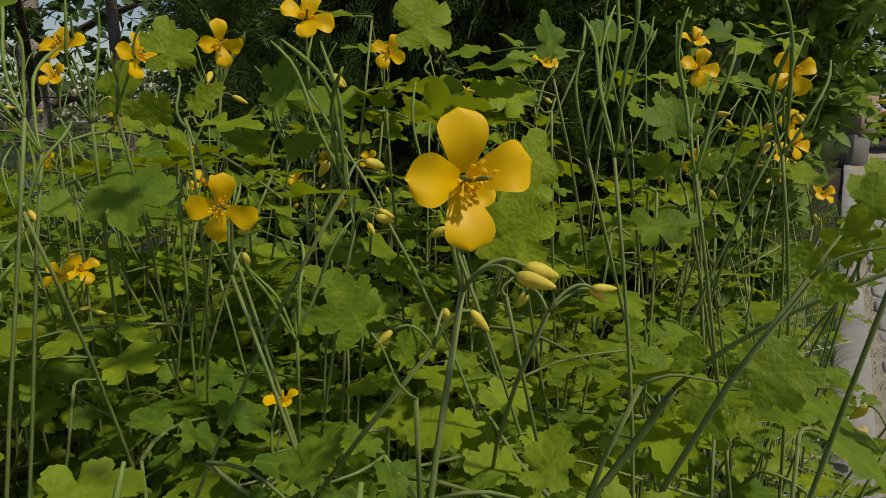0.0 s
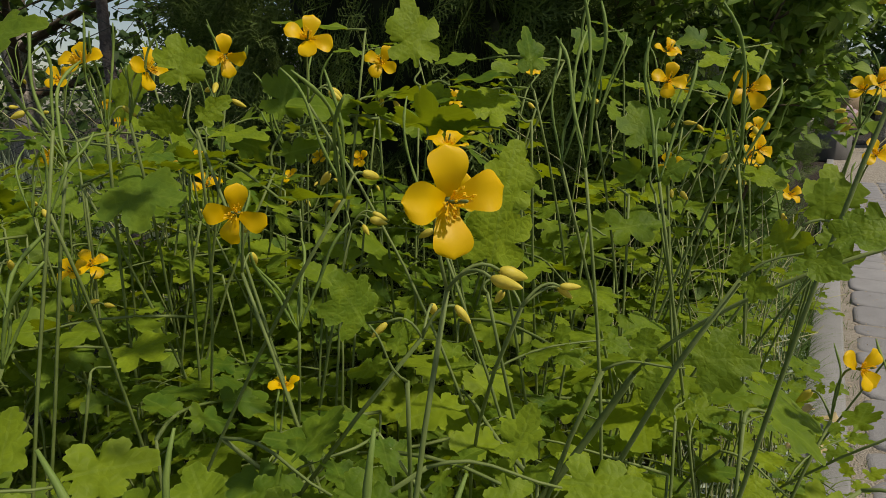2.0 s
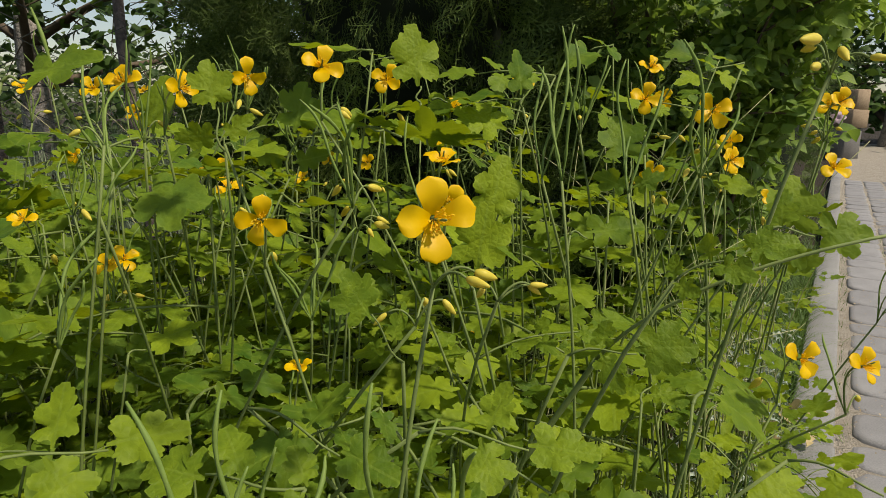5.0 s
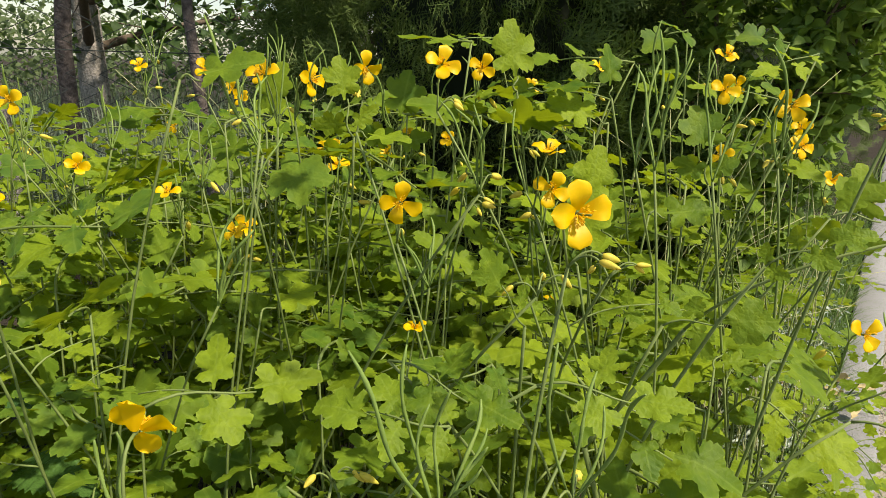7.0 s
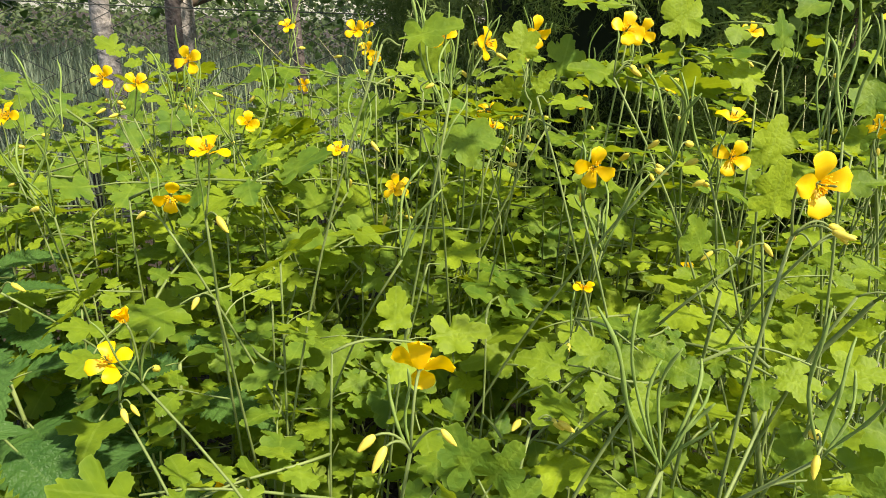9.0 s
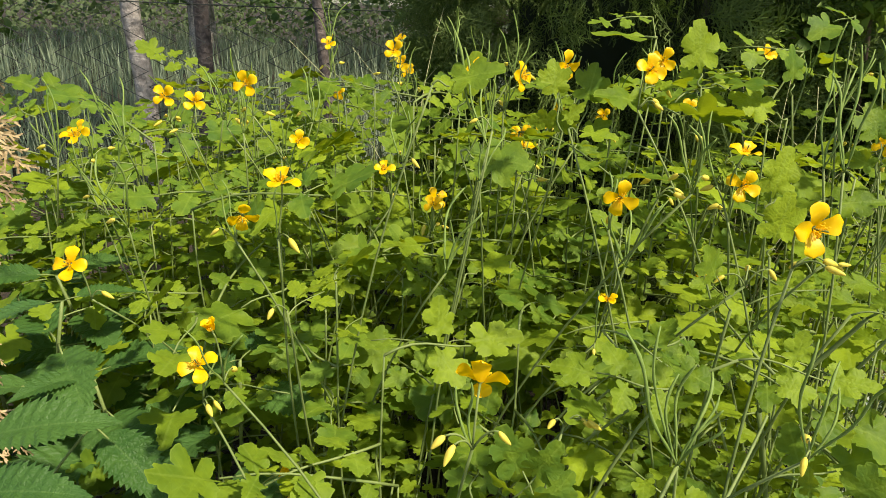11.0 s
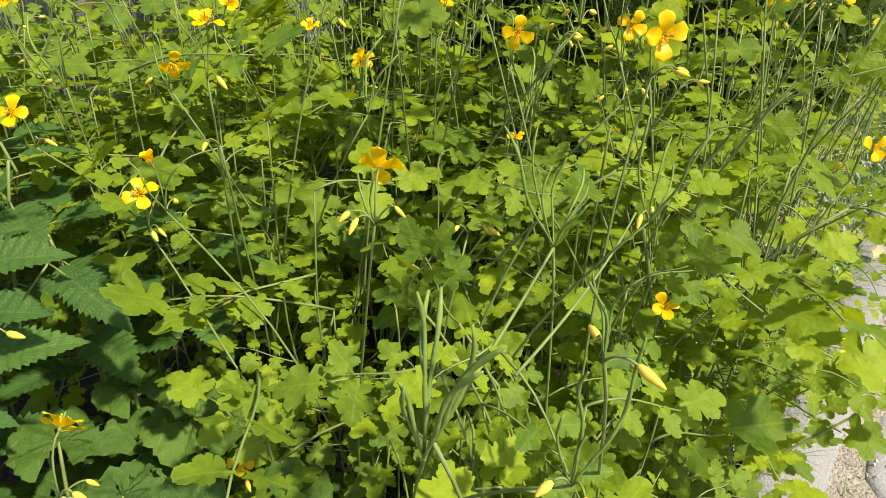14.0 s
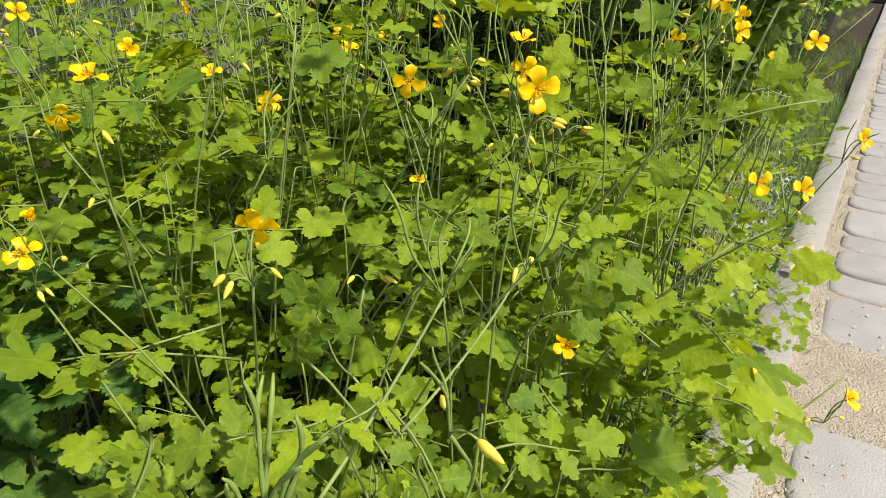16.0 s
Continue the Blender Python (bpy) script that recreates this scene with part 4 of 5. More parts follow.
bloom((0.073, 0.563, 0.619), (0.4, -0.6, 0.5), 0.95, 2, 3)
bloom((0.039, 0.488, 0.401), UP, 0.7, 1, 2)
bloom((0.024, 0.290, 0.545), (0.1, -0.9, 0.3), 1.0, 2, 2)
bloom((0.020, 0.284, 0.568), (0.2, -0.4, 0.9), 0.95, 1, 1)
bloom((-0.057, 0.271, 0.452), UP, 0.7, 1, 1)
# beside the path
bloom((0.183, 0.361, 0.599), (-0.1, -0.95, 0.25), 1.0, 2, 1, 50, 4, 1)
bloom((0.156, 0.427, 0.606), (0.0, -0.9, 0.3), 1.0, 1, 2, 10, 6, 1)
bloom((0.181, 0.530, 0.633), (0.2, -0.6, 0.6), 0.95, 1, 2)
bloom((0.221, 0.286, 0.466), (0.3, -0.85, 0.35), 1.0, 1, 1, 70, 6, 1)
bloom((0.262, 0.300, 0.458), (0.5, -0.6, 0.5), 1.0, 1, 1)
bloom((0.286, 0.621, 0.546), (0.3, -0.7, 0.4), 1.0, 1, 2)
bloom((0.345, 0.659, 0.507), (0.2, -0.8, 0.4), 1.0, 2, 2)
bloom((0.240, 0.484, 0.560), (0.4, -0.7, 0.4), 1.0, 2, 2)
bloom((0.294, 0.428, 0.560), (0.0, -0.7, 0.6), 1.0, 1, 1)
bloom((0.308, 0.464, 0.607), (0.3, -0.8, 0.3), 1.0, 2, 1)
bloom((0.329, 0.519, 0.605), (-0.2, -0.8, 0.4), 1.0, 2, 2)
bloom((0.231, 0.232, 0.312), (0.2, -0.6, 0.7), 0.9, 1, 0)
bloom((0.070, 0.177, 0.364), (0.1, -0.8, 0.6), 0.95, 0, 1, 30)
bloom((0.366, 0.314, 0.241), (0.5, -0.5, 0.7), 1.1, 2, 3)
bloom((0.404, 0.511, 0.450), (0.5, -0.7, 0.4), 1.15, 1, 2)
# the open side towards the fence
bloom((-0.273, 0.179, 0.543), (0.0, -0.2, 0.98), 1.1, 1, 1, 0, 10, 1)
bloom((-0.322, 0.211, 0.506), (0.3, -0.6, -0.3), 1.0, 1, 2)
bloom((-0.307, 0.122, 0.434), (0.1, -0.6, 0.75), 1.05, 2, 2, 45, 8, 1)
bloom((-0.300, 0.130, 0.455), (-0.1, -0.3, 0.9), 0.8, 2, 2, 30, 60, 1)
bloom((-0.113, 0.051, 0.500), (-0.1, 0.95, 0.25), 1.05, 3, 2, 10, 5, 1)
bloom((-0.403, 0.368, 0.578), (0.1, -0.9, 0.35), 1.05, 2, 1, 40, 4, 1)
bloom((-0.508, 0.391, 0.557), (0.2, -0.8, 0.4), 1.05, 2, 1)
bloom((-0.484, 0.404, 0.551), (0.4, -0.6, 0.5), 1.0, 1, 1)
bloom((-0.268, 0.163, 0.331), (-0.8, -0.4, 0.3), 0.9, 2, 0, 0, 30, 1)
bloom((-0.434, 0.164, 0.470), (0.1, -0.85, 0.5), 1.1, 1, 0, 20, 4, 1)
bloom((-0.554, 0.315, 0.525), (0.0, -0.4, 0.85), 1.05, 1, 1)
bloom((-0.146, 0.407, 0.534), (0.2, -0.4, 0.85), 0.9, 1, 3)
bloom((-0.224, 0.394, 0.480), (0.3, -0.5, 0.5), 0.95, 2, 3)
bloom((-0.255, 0.334, 0.519), (0.0, -0.4, 0.6), 0.8, 1, 3)
bloom((-0.355, 0.374, 0.528), (0.5, -0.6, 0.3), 0.9, 1, 3)
bloom((-0.219, 0.366, 0.483), (0.1, -0.7, 0.5), 0.8, 1, 3)
bloom((-0.575, 0.346, 0.523), FACE, 1.0, 1, 2)
bloom((-0.245, -0.058, 0.390), (0.05, 0.75, 0.65), 1.05, 2, 0, 0, 14, 1)
bloom((-0.228, 0.072, 0.245), (0.1, -0.7, 0.6), 0.9, 1, 1)
bloom((-0.307, 0.512, 0.605), (0.2, -0.8, 0.4), 1.0, 1, 2)
# umbels of pods, and buds alone
pod_head((-0.048, 0.268, 0.482), 6, 0, 1.25)
pod_head((-0.017, 0.098, 0.442), 8, 0, 1.3)
pod_head((-0.054, -0.108, 0.462), 9, 0, 1.0, 0, 1.0, RIPE_PODS)
pod_head((-0.003, -0.088, 0.440), 4, 2, 1.0, 0)
pod_head((-0.175, 0.240, 0.470), 4, 0, 1.3)
pod_head((0.075, 0.300, 0.560), 3, 0, 1.3)
pod_head((0.110, 0.420, 0.580), 4, 1, 1.2)
pod_head((0.085, 0.290, 0.560), 3, 0, 1.35)
pod_head((0.125, 0.310, 0.552), 3, 0, 1.35)
pod_head((0.170, 0.330, 0.560), 3, 1, 1.3)
pod_head((-0.155, 0.270, 0.560), 3, 0, 1.3)
pod_head((-0.076, 0.146, 0.421), 0, 5, 1.0)
pod_head((-0.030, 0.306, 0.525), 0, 4, 1.0)
pod_head((-0.263, 0.160, 0.462), 0, 1, 1.0)
pod_head((-0.150, 0.255, 0.575), 1, 1, 1.0)
near_head = Vector((0.176, 0.202, 0.614))
near_plant = min(PLANTS, key=lambda q: (q.base.xy - Vector((0.17, 0.27))).length)
near_plant.umbel(near_head, 5, 0, 1.2, 1.15)
grow_to(near_plant, near_head, 0.0012, 2)
pod_head((0.051, 0.192, 0.520), 0, 3, 1.0, 1, 0.9)
pod_head((0.017, 0.191, 0.508), 0, 3, 1.0, 1, 0.8)
pod_head((0.030, 0.069, 0.478), 4, 2, 1.0, 0)
pod_head((0.002, -0.076, 0.488), 3, 2, 0.9, 0)
edge_plant = Plant(-0.375, -0.02, "thin celandine stem with one yellow bud beside the nettles")
edge_node = Vector((-0.352, -0.009, 0.398))
grow_to(edge_plant, edge_node, 0.0012, 0)
for end in ((-0.374, -0.012, 0.425), (-0.352, -0.004, 0.438), (-0.343, -0.01, 0.43)):
    edge_plant.pod(edge_node, Vector(end) - edge_node, 0.8, PODS[0])
edge_plant.stem(bezier(edge_node, edge_node + Vector((0.014, 0, 0.022)), (-0.312, -0.009, 0.403), 8), 0.0006, 0.0005)
edge_plant.bud((-0.312, -0.009, 0.403), (1, 0.0, -0.25), 1.0)
for x, y, z in ((-0.52, 0.30, 0.47), (-0.47, 0.27, 0.46), (-0.57, 0.40, 0.50), (-0.44, 0.42, 0.52), (-0.50, 0.48, 0.52), (-0.38, 0.46, 0.53), (-0.62, 0.36, 0.49)):
    pod_head((x, y, z), rng.randint(4, 6), 1, 1.3)
for i in range(20):
    x, y = rng.uniform(-0.62, 0.30), rng.uniform(0.22, 0.68)
    if in_bed(x, y):
        pod_head((x, y, rng.uniform(0.44, 0.56) + 0.06 * (y > 0.4)), rng.randint(2, 4), rng.randint(0, 2), rng.uniform(0.9, 1.3))

for i in range(14):
    x, y = rng.uniform(-0.6, 0.35), rng.uniform(0.45, 0.72)
    if in_bed(x, y):
        bloom((x, y, rng.uniform(0.50, 0.61)), (jit(0.5), -0.8, rng.uniform(0.1, 0.7)), rng.uniform(0.75, 0.95), 2, 3)
# tall leafy shoots at the back of the bed
for i in range(14):
    x, y = -0.05 + 0.42 * i / 14 + jit(0.03), rng.uniform(0.42, 0.74)
    if in_bed(x, y):
        p = Vector((x, y, rng.uniform(0.56, 0.66)))
        pl = plant_for(p)
        pts = grow_to(pl, p, 0.0015, 0)
        for k in (7, 9, 10, 11, 12):
            b = 2.4 * k + jit(0.6)
            pl.leaf(pts[k], (math.cos(b), math.sin(b), rng.uniform(-0.1, 0.5)), (jit(0.5) + 0.1, jit(0.4) - 0.4, 1), rng.uniform(0.7, 1.0), rng.choice(LEAVES[2:] + SMALL_LEAVES))
# leaves hanging over the kerb
for i in range(15):
    tip = path_place(-0.05 + 1.0 * (i / 15) ** 1.2 + jit(0.05), -0.085 + jit(0.05), rng.uniform(0.06, 0.28))
    pl = min(PLANTS, key=lambda q: (q.base.xy - tip.xy).length)
    pts = bezier(pl.base, pl.base.lerp(tip, 0.35) + Vector((0, 0, tip.z * 0.75 + 0.05)), tip, 13)
    pl.stem(pts, 0.0014, 0.0008)
    for k in (5, 8, 10, 12):
        b = -0.45 + jit(1.5)
        pl.leaf(pts[k], (math.cos(b), math.sin(b), rng.uniform(-0.3, 0.4)), (0.3 + jit(0.4), -0.4 + jit(0.4), 0.8), rng.uniform(0.5, 0.8))
# leafy shoots by the kerb beside the shrub
for i in range(9):
    tip = path_place(0.9 + 0.13 * i + jit(0.05), -0.13 + jit(0.05), rng.uniform(0.14, 0.33))
    pl = min(PLANTS, key=lambda q: (q.base.xy - tip.xy).length)
    pts = bezier(pl.base, pl.base.lerp(tip, 0.4) + Vector((0, 0, tip.z * 0.7 + 0.04)), tip, 12)
    pl.stem(pts, 0.0012, 0.0007)
    for k in (6, 8, 10, 11):
        b = -0.6 + jit(1.8)
        pl.leaf(pts[k], (math.cos(b), math.sin(b), rng.uniform(0.0, 0.6)), (0.1 + jit(0.4), -0.4 + jit(0.3), 0.9), rng.uniform(0.55, 0.85))
# low shoots lying on the kerb
for i in range(7):
    tip = path_place(0.2 + 0.075 * i + jit(0.03), -0.085 + jit(0.035), rng.uniform(0.05, 0.15))
    pl = min(PLANTS, key=lambda q: (q.base.xy - tip.xy).length)
    pts = bezier(pl.base, pl.base.lerp(tip, 0.4) + Vector((0, 0, tip.z * 0.8 + 0.04)), tip, 12)
    pl.stem(pts, 0.0012, 0.0007)
    for k in (6, 8, 10, 11):
        b = -0.6 + jit(1.4)
        pl.leaf(pts[k], (math.cos(b), math.sin(b), rng.uniform(0.0, 0.6)), (0.2 + jit(0.4), -0.4 + jit(0.3), 0.9), rng.uniform(0.6, 0.95))
# leaves that stand out
big_leaf((0.084, 0.212, 0.490), (0.7, -0.2, 0.25), (0.1, -0.7, 0.6), 0.62, 4)
big_leaf((0.000, 0.235, 0.440), (0.9, -0.4, 0.05), (0.05, -0.45, 0.9), 0.95, 1)
big_leaf((-0.005, 0.232, 0.450), (-0.6, -0.7, 0.1), (0.0, -0.5, 0.85), 0.8, 5)
big_leaf((-0.030, 0.240, 0.430), (-0.35, -0.85, 0.2), (0.0, -0.5, 0.85), 0.9, 3)
big_leaf((0.012, 0.190, 0.492), (-0.2, -0.3, 0.5), (0.2, -0.8, 0.5), 0.55, 4)
big_leaf((0.118, 0.178, 0.535), (0.55, -0.2, 0.5), (-0.1, -0.5, 0.8), 0.5, 5)
big_leaf((-0.040, 0.040, 0.402), (0.5, -0.5, -0.3), (0.1, -0.5, 0.85), 0.9, 0)
big_leaf((-0.045, 0.046, 0.403), (-0.4, -0.6, 0.1), (-0.1, -0.5, 0.85), 0.8, 5)
big_leaf((-0.080, 0.060, 0.372), (-0.95, -0.3, -0.05), (-0.1, -0.55, 0.8), 1.0, 2)
big_leaf((-0.070, 0.080, 0.390), (-0.3, -0.2, 0.7), (0.2, -0.8, 0.4), 0.8, 6)
big_leaf((0.040, 0.110, 0.420), (0.4, -0.2, 0.4), (0.2, -0.7, 0.6), 0.6, 4)
big_leaf((-0.020, 0.150, 0.455), (-0.9, -0.1, 0.2), (0.0, -0.6, 0.8), 0.75, 5)
big_leaf((0.020, 0.180, 0.465), (0.9, -0.2, 0.2), (0.0, -0.5, 0.8), 0.75, 6)
big_leaf((0.190, 0.220, 0.440), (0.6, -0.5, 0.2), (0.2, -0.5, 0.8), 0.8, 4)
big_leaf((0.200, 0.215, 0.300), (0.8, -0.3, 0.1), (0.2, -0.5, 0.8), 0.9, 5)
big_leaf((0.070, 0.330, 0.335), (0.35, -0.3, 0.9), (0.1, -0.9, 0.3), 0.9, 4)
big_leaf((-0.100, 0.066, 0.415), (0.3, -0.3, 0.8), (0.1, -0.8, 0.5), 0.62, 5)
big_leaf((-0.050, 0.060, 0.345), (0.5, -0.5, 0.2), (0.0, -0.7, 0.7), 0.85, 3)
big_leaf((-0.060, 0.200, 0.462), (0.9, -0.4, 0.0), (0.1, -0.6, 0.8), 0.8, 6)
big_leaf((0.180, 0.340, 0.392), (0.7, -0.5, -0.1), (0.2, -0.6, 0.8), 0.9, 4)
big_leaf((0.190, 0.140, 0.220), (0.8, -0.5, 0.1), (0.2, -0.5, 0.8), 0.9, 0)
sprig((-0.105, 0.300, 0.570), (-0.25, -0.05, 1), (0.3, -0.9, 0.1), 1.0, 3)
sprig((-0.100, 0.287, 0.575), (0.9, -0.2, 0.0), (0.0, -0.6, 0.8), 0.8, 1)
sprig((-0.003, 0.392, 0.600), (-0.15, 0, 1), (0.1, -0.95, 0.1), 1.1, 0)
sprig((0.005, 0.391, 0.602), (1, -0.1, 0.2), (0.0, -0.5, 0.9), 1.1, 1, False)
sprig((-0.209, 0.413, 0.560), (0.1, 0, 1), (0.1, -0.95, 0.1), 1.3, 2)
sprig((-0.190, 0.337, 0.540), (1, -0.2, 0.1), (0.0, -0.7, 0.7), 1.3, 0)
sprig((-0.097, 0.397, 0.545), (0.1, 0, 1), (0, -0.95, 0.2), 1.3, 3)
sprig((-0.030, 0.403, 0.580), (-1, -0.1, 0.3), (0, -0.7, 0.6), 1.3, 1)
sprig((0.045, 0.298, 0.525), (0.2, 0, 1), (0, -0.95, 0.2), 1.1, 2)
sprig((0.040, 0.245, 0.510), (0.1, -0.1, 1), (0.2, -0.9, 0.3), 0.9, 0)
sprig((0.148, 0.407, 0.535), (-0.1, 0, 1), (0, -0.95, 0.1), 1.1, 4)
sprig((0.105, 0.399, 0.510), (1, 0, 0.2), (0, -0.8, 0.5), 1.2, 1)
sprig((0.067, 0.394, 0.598), (0, 0, 1), (0.1, -0.95, 0.1), 0.9, 2)
sprig((0.066, 0.389, 0.580), (-0.9, 0, 0.4), (0, -0.9, 0.4), 1.0, 0)
sprig((-0.190, 0.240, 0.605), (0.9, 0, 0.3), (0, -0.7, 0.5), 1.1, 1)
sprig((0.230, 0.380, 0.520), (0.9, -0.2, 0.2), (0, -0.8, 0.5), 1.3, 3)
sprig((0.260, 0.420, 0.480), (0.2, -0.2, 1), (0, -0.9, 0.3), 1.3, 4)
long_stem((-0.068, -0.012, 0.378), (-0.043, 0.046, 0.404), (-0.017, 0.098, 0.442), 0.0013, 0.0010)
long_stem((-0.030, 0.023, 0.400), (0.008, 0.101, 0.417), (0.034, 0.151, 0.448), 0.0011, 0.0008, False)
long_stem((0.053, 0.236, 0.400), (0.082, 0.236, 0.446), (0.100, 0.230, 0.482), 0.0018, 0.0014)
long_stem((0.100, 0.230, 0.482), (0.135, 0.195, 0.528), (0.205, 0.186, 0.556), 0.0009, 0.0007, False)
long_stem((0.160, 0.190, 0.200), (0.235, 0.200, 0.270), (0.300, 0.220, 0.330), 0.0013, 0.0009)


for pl in PLANTS:
    if not pl.ob.children:
        bpy.data.objects.remove(pl.ob)


# ---- nettles, mallow, dry branch ----
def nettle_leaf(seed):
    """Pointed leaf with forward teeth and furrowed veins, about 10 cm long."""
    g = Geo()
    tube(g, [(0, 0, 0), (0.012, 0, 0.001), (0.024, 0, 0)], [0.0011, 0.001, 0.0009], 5, 1)
    ns, teeth = 79, 15.0
    s = np.linspace(0, 1, ns)
    body = np.sin(math.pi * np.minimum(1, s * 0.97 + 0.03) ** 0.58) ** 0.95
    tooth = (s * teeth) % 1.0
    w = 0.0255 * body + 0.0003
    across = np.linspace(-1, 1, 13)
    rim = np.maximum(0, np.abs(across) - 0.7)[None, :] / 0.3
    Y = w[:, None] * across[None, :] * (1 - 0.26 * rim * (1 - tooth)[:, None])
    X = 0.022 + 0.092 * s[:, None] + 0.35 * np.abs(Y) - 0.003
    vein = np.abs(((s[:, None] * 10.0) % 1.0) - 0.5) * 2
    Z = 0.20 * np.abs(Y) - 3.0 * (X - 0.022) ** 2 + 0.0018 * vein * np.minimum(1, np.abs(across)[None, :] * 2.5) * body[:, None]
    uv = np.stack([np.repeat(s, 13), np.tile(across * 0.5 + 0.5, ns)], -1)
    g.add(np.stack([X, Y, Z], -1).reshape(-1, 3), quads(ns, 13), uv)
    return g.mesh("leaf", [M_NETTLE, M_STEM])


NETTLE = nettle_leaf(1)


def nettle(at, height, seed, lean=(0, 0), heads=()):
    r2 = random.Random(seed)
    ob = thing("nettle", at, "dark green stinging nettle with toothed leaves beside the celandine", "nettle", "nettles at the end of the bed")
    g = Geo()
    pts = bezier((0, 0, 0), (0, 0, height * 0.6), (lean[0], lean[1], height), 10)
    tube(g, pts, np.linspace(0.0025, 0.0015, 10), 6)
    child("stem", g.mesh("stem", [M_STEM]), ob)
    for base, tip in heads:
        b, e = Vector(base) - Vector(at), Vector(tip) - Vector(at)
        child("leaf", NETTLE, ob, frame_of(b, e - b + Vector((0, 0, 0.015)), (0.1, -0.35, 1), (e - b).length / 0.108))
        foot = Vector(pts[6])
        g2 = Geo()
        tube(g2, bezier(foot, (foot + b) / 2 + Vector((0, 0, 0.01)), b, 6), 0.0011, 5)
        child("petiole", g2.mesh("petiole", [M_STEM]), ob)
    for k in range(5, 10):
        for sg in (0, 1):
            a = k * math.pi / 2 + sg * math.pi + r2.uniform(-0.35, 0.35) - 0.5
            sc = r2.uniform(0.85, 1.15) * (1.0 if k < 9 else 0.6)
            child("leaf", NETTLE, ob, frame_of(pts[k], (math.cos(a), math.sin(a), r2.uniform(0.0, 0.35)), (r2.uniform(-0.2, 0.2), -0.2, 1), sc))


for i, (x, y, h) in enumerate(((-0.44, 0.21, 0.38), (-0.54, 0.20, 0.43), (-0.58, 0.07, 0.27), (-0.66, 0.16, 0.42), (-0.38, 0.27, 0.38), (-0.55, 0.32, 0.42), (-0.68, 0.30, 0.42), (-0.47, 0.0, 0.20))):
    nettle((x, y, -0.03), h, i, (jit(0.03), jit(0.03)))


def mallow_leaf(seed):
    """Round scalloped leaf with pinched lobes, about 11 cm wide."""
    g = Geo()
    r2 = np.random.RandomState(seed)
    n, rings = 60, 10
    V, UV = [], []
    for i in range(rings):
        for j in range(n):
            a = -2.75 + 5.5 * j / (n - 1)
            r = 0.055 * (1 - 0.09 * np.cos(a * 5.7) ** 8 + 0.06 * abs(math.sin(a * 14))) * i / (rings - 1)
            z = 0.006 * math.cos(a * 5.7) * (i / rings) ** 1.2 + 0.012 * (i / rings) ** 2 * math.sin(a * 1.5 + seed) + 0.0034 * r2.uniform(-1, 1) + 0.0045 * abs(math.sin(a * 5.7)) * (i / rings)
            V.append((r * math.cos(a), r * math.sin(a), z))
            UV.append((a * 0.45, 0.5 + 0.5 * i / (rings - 1)))
    faces = quads(rings, n)
    for _ in range(5):
        hole = r2.randint(3, rings - 2) * (n - 1) + r2.randint(6, n - 8)
        faces = [f for k, f in enumerate(quads(rings, n)) if k not in (hole, hole + 1) and f in faces]
    g.add(V, faces, np.array(UV))
    return g.mesh("leaf", [M_MALLOW])


MALLOW = [mallow_leaf(i) for i in range(3)]


def mallow(at, seed, count):
    r2 = random.Random(seed)
    at = Vector(at)
    ob = thing("mallow_plant", at, "low mallow with round scalloped green leaves under the celandine", "plant", "mallows at the front of the bed")
    g = Geo()
    for i in range(count):
        a = 2.4 * i + r2.uniform(-0.3, 0.3)
        out = 0.03 + 0.1 * (i + 1) / count
        p = Vector((math.cos(a) * out, math.sin(a) * out, 0.25 - 0.15 * i / count + r2.uniform(-0.03, 0.03)))
        tube(g, bezier((0, 0, 0), (p.x * 0.3, p.y * 0.3, p.z * 0.8), p, 8), 0.0017, 5)
        child("leaf", r2.choice(MALLOW), ob, frame_of(p, (math.cos(a), math.sin(a), -0.15), (math.cos(a) * 0.6 + r2.uniform(-0.3, 0.3), math.sin(a) * 0.6 - 0.3, 1), r2.uniform(0.48, 0.78)))
    child("stem", g.mesh("stem", [M_STEM]), ob)


nettle((-0.50, 0.07, -0.03), 0.34, 40, (0.0, 0.01), (((-0.475, 0.095, 0.358), (-0.382, 0.122, 0.374)), ((-0.455, 0.062, 0.342), (-0.368, 0.073, 0.352)), ((-0.455, 0.059, 0.296), (-0.361, 0.091, 0.318)), ((-0.42, 0.145, 0.350), (-0.345, 0.124, 0.310)), ((-0.49, 0.06, 0.255), (-0.408, 0.055, 0.255))))


for i, (x, y) in enumerate(((-0.33, 0.11), (-0.22, 0.05), (-0.28, 0.00), (-0.15, 0.01), (-0.38, 0.05))):
    mallow((x, y, -0.03), i, 11)


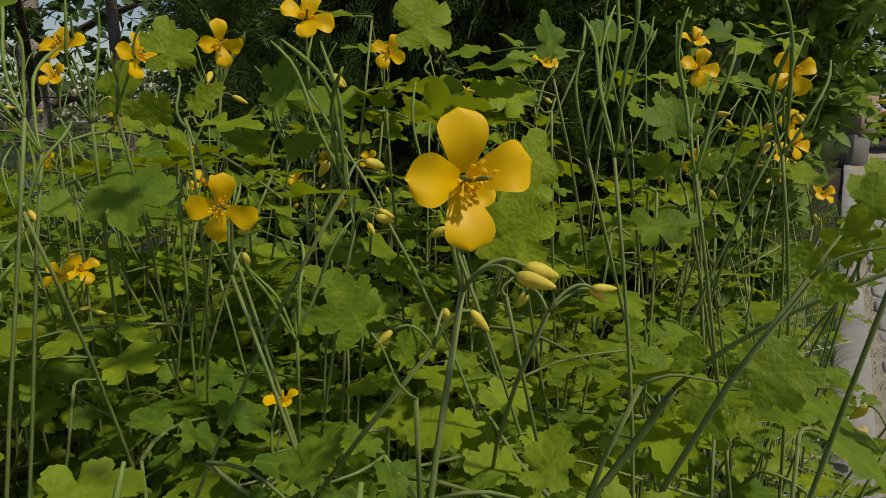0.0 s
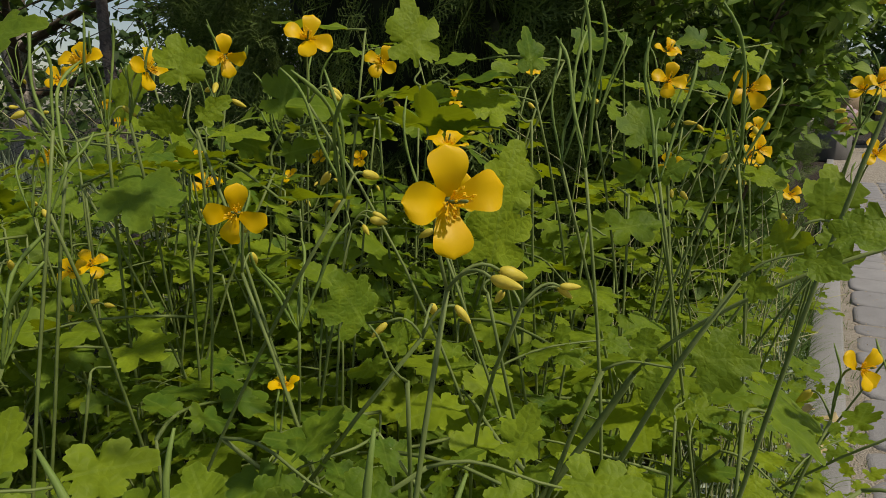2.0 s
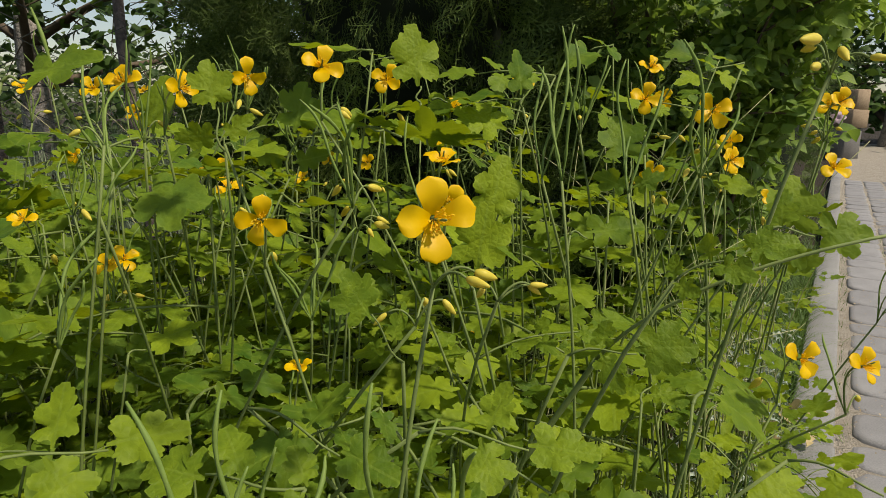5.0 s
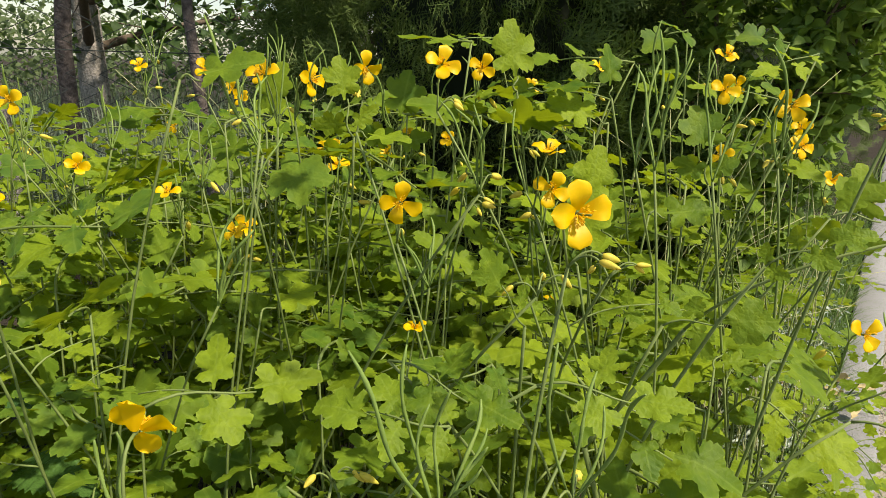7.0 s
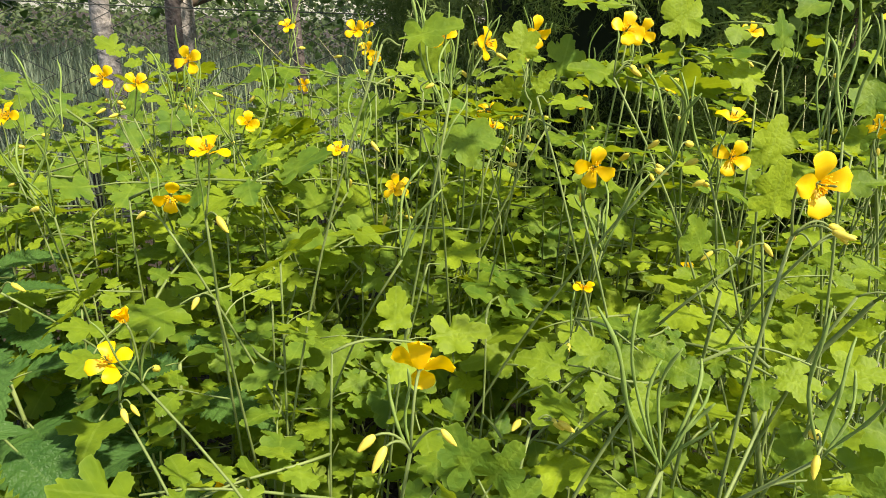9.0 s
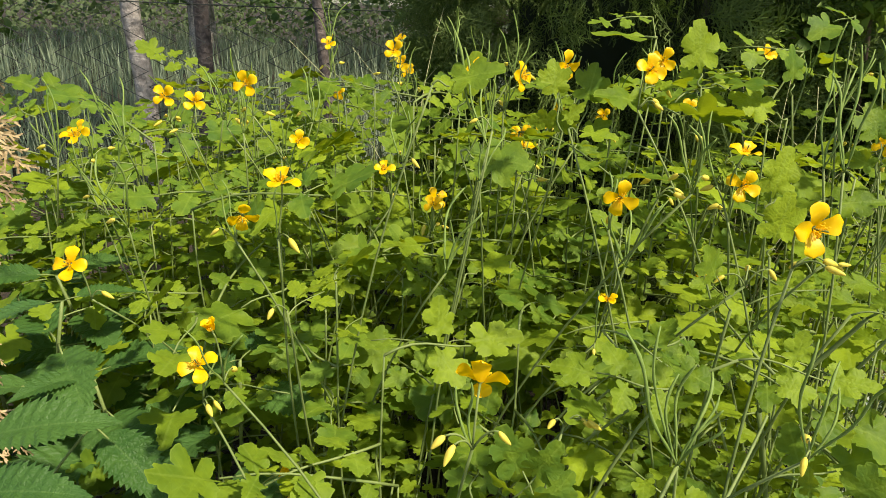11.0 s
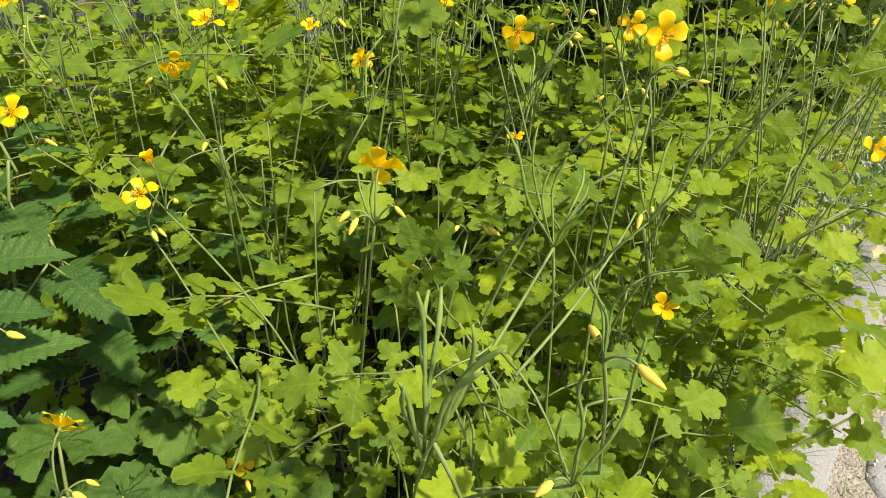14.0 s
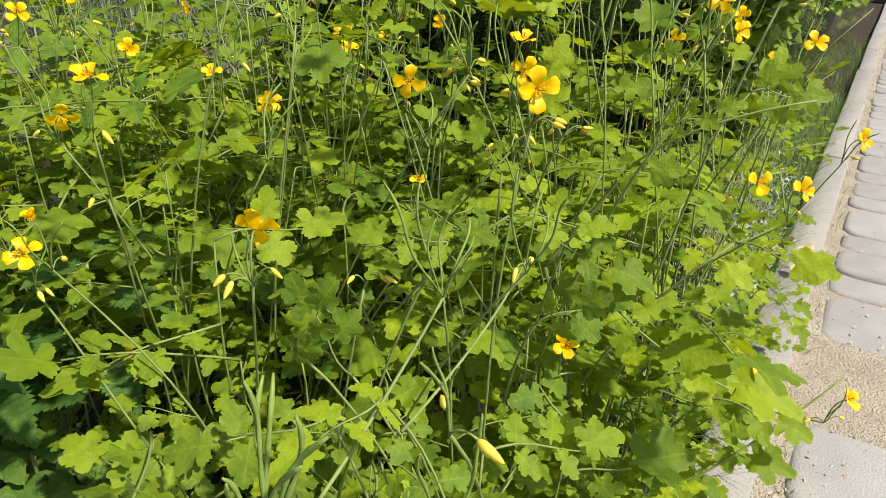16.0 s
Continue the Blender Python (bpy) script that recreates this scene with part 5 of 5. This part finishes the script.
def dry_branch(top, seed):
    """A dead thuja branch hanging beside the nettles."""
    r2 = random.Random(seed)
    top = Vector(top)
    ob = thing("dry_thuja_branch", top, "dead tan thuja branch hanging down beside the nettles", "branch")
    pts = bezier((-0.03, 0.04, 0.10), (0.0, 0.0, -0.05), (0.05, -0.08, -0.30), 14)
    g = Geo()
    tube(g, pts, np.linspace(0.004, 0.0015, 14), 6)
    child("twig", g.mesh("twig", [M_TWIG]), ob)
    mats = []
    for clump in (2, 4, 5, 6, 9, 11, 12, 13):
        for i in range(3):
            p = Vector(pts[clump]) + Vector((r2.uniform(-1, 1), r2.uniform(-1, 1), r2.uniform(-1, 1))) * 0.012
            mats.append(frame_of(p, (0.25 + r2.uniform(-0.3, 0.5), r2.uniform(-0.5, 0.3), -0.8 + r2.uniform(-0.3, 0.3)), (r2.uniform(-0.8, 0.8), -0.8, 0.3), r2.uniform(0.6, 0.95)))
    g = Geo()
    scatter_sprays(g, mats, DRY_SPRAYS)
    child("dry_sprays", g.mesh("dry_sprays", [M_DRY], False), ob)


DRY_SPRAYS = [thuja_spray(40 + i, 0.0013) for i in range(3)]
dry_branch((-0.558, 0.195, 0.57), 2)

# ---- edge of the path: grass, silver mat, dead leaves ----
spots = []
for _ in range(3200):
    a, c = rng.uniform(-0.4, 2.6), -0.08 - abs(rng.gauss(0, 0.13))
    spots.append(path_place(a, c, -0.035))
for _ in range(6500):
    spots.append(path_place(rng.uniform(0.75, 3.2), -0.085 - 0.5 * rng.random() ** 1.4, -0.035))
for _ in range(3600):
    spots.append(path_place(rng.uniform(1.6, 5.5), -0.085 - 0.9 * rng.random() ** 1.2, -0.035))
grass("edging_grass", spots, 0.11, 0.0011, M_GRASS, "thin green grass along the kerb", 3, (0.2, 1.2))
spots = []
for _ in range(700):
    a, c = rng.uniform(-0.2, 4.0), rng.choice((0.015, 0.17, 0.317)) + jit(0.012)
    spots.append(path_place(a, c, -0.012))
grass("joint_grass", spots, 0.03, 0.0009, M_GRASS, "short grass in the sandy joints of the path", 4, (0.2, 1.2))
pts = []
for _ in range(2600):
    a, c = rng.gauss(1.25, 0.32), -0.17 + rng.gauss(0, 0.06)
    if c < -0.09:
        pts.append(path_place(a, c, rng.uniform(-0.03, 0.05)))
g = Geo()
leaf_cloud(g, pts, 0.022, 8, 0.14)
tagged(new("silver_mat", g.mesh("silver_mat", [M_SILVER])), "mat of narrow silver-grey leaves beside the kerb", "ground cover", kind="stuff")


def dead_leaf_mesh(seed):
    g = Geo()
    blade(g, 0.035, 0.011, 2.2, 0.25, (0, 0), 0, 0.7, -0.5, seed, 0.5, 12, 0, 0, 0.3)
    return g.mesh("dead_leaf", [M_DEAD])


DEAD = [dead_leaf_mesh(i) for i in range(4)]
for i in range(46):
    p = path_place(rng.gauss(1.2, 0.10), -0.15 + rng.gauss(0, 0.05), rng.uniform(0.0, 0.03)) if i < 30 else Vector((rng.uniform(-0.45, 0.1), rng.uniform(0.05, 0.4), -0.025))
    ob = new("dead_leaf", DEAD[i % 4])
    ob.matrix_basis = Matrix.Translation(p) @ pose(0, 0, 0, jit(40), jit(40), jit(180))
    tagged(ob, "curled pale straw-coloured dead leaf on the ground", "dead leaf", "dead leaves on the soil")

pts = [path_place(rng.uniform(0.1, 2.6), abs(rng.gauss(0.02, 0.07)), 0.002) for _ in range(300)]
g = Geo()
leaf_cloud(g, pts, 0.006, 12, 0.3)
tagged(new("path_litter", g.mesh("path_litter", [M_LITTER])), "dry brown bits of leaves and husks on the path", "litter", kind="stuff")
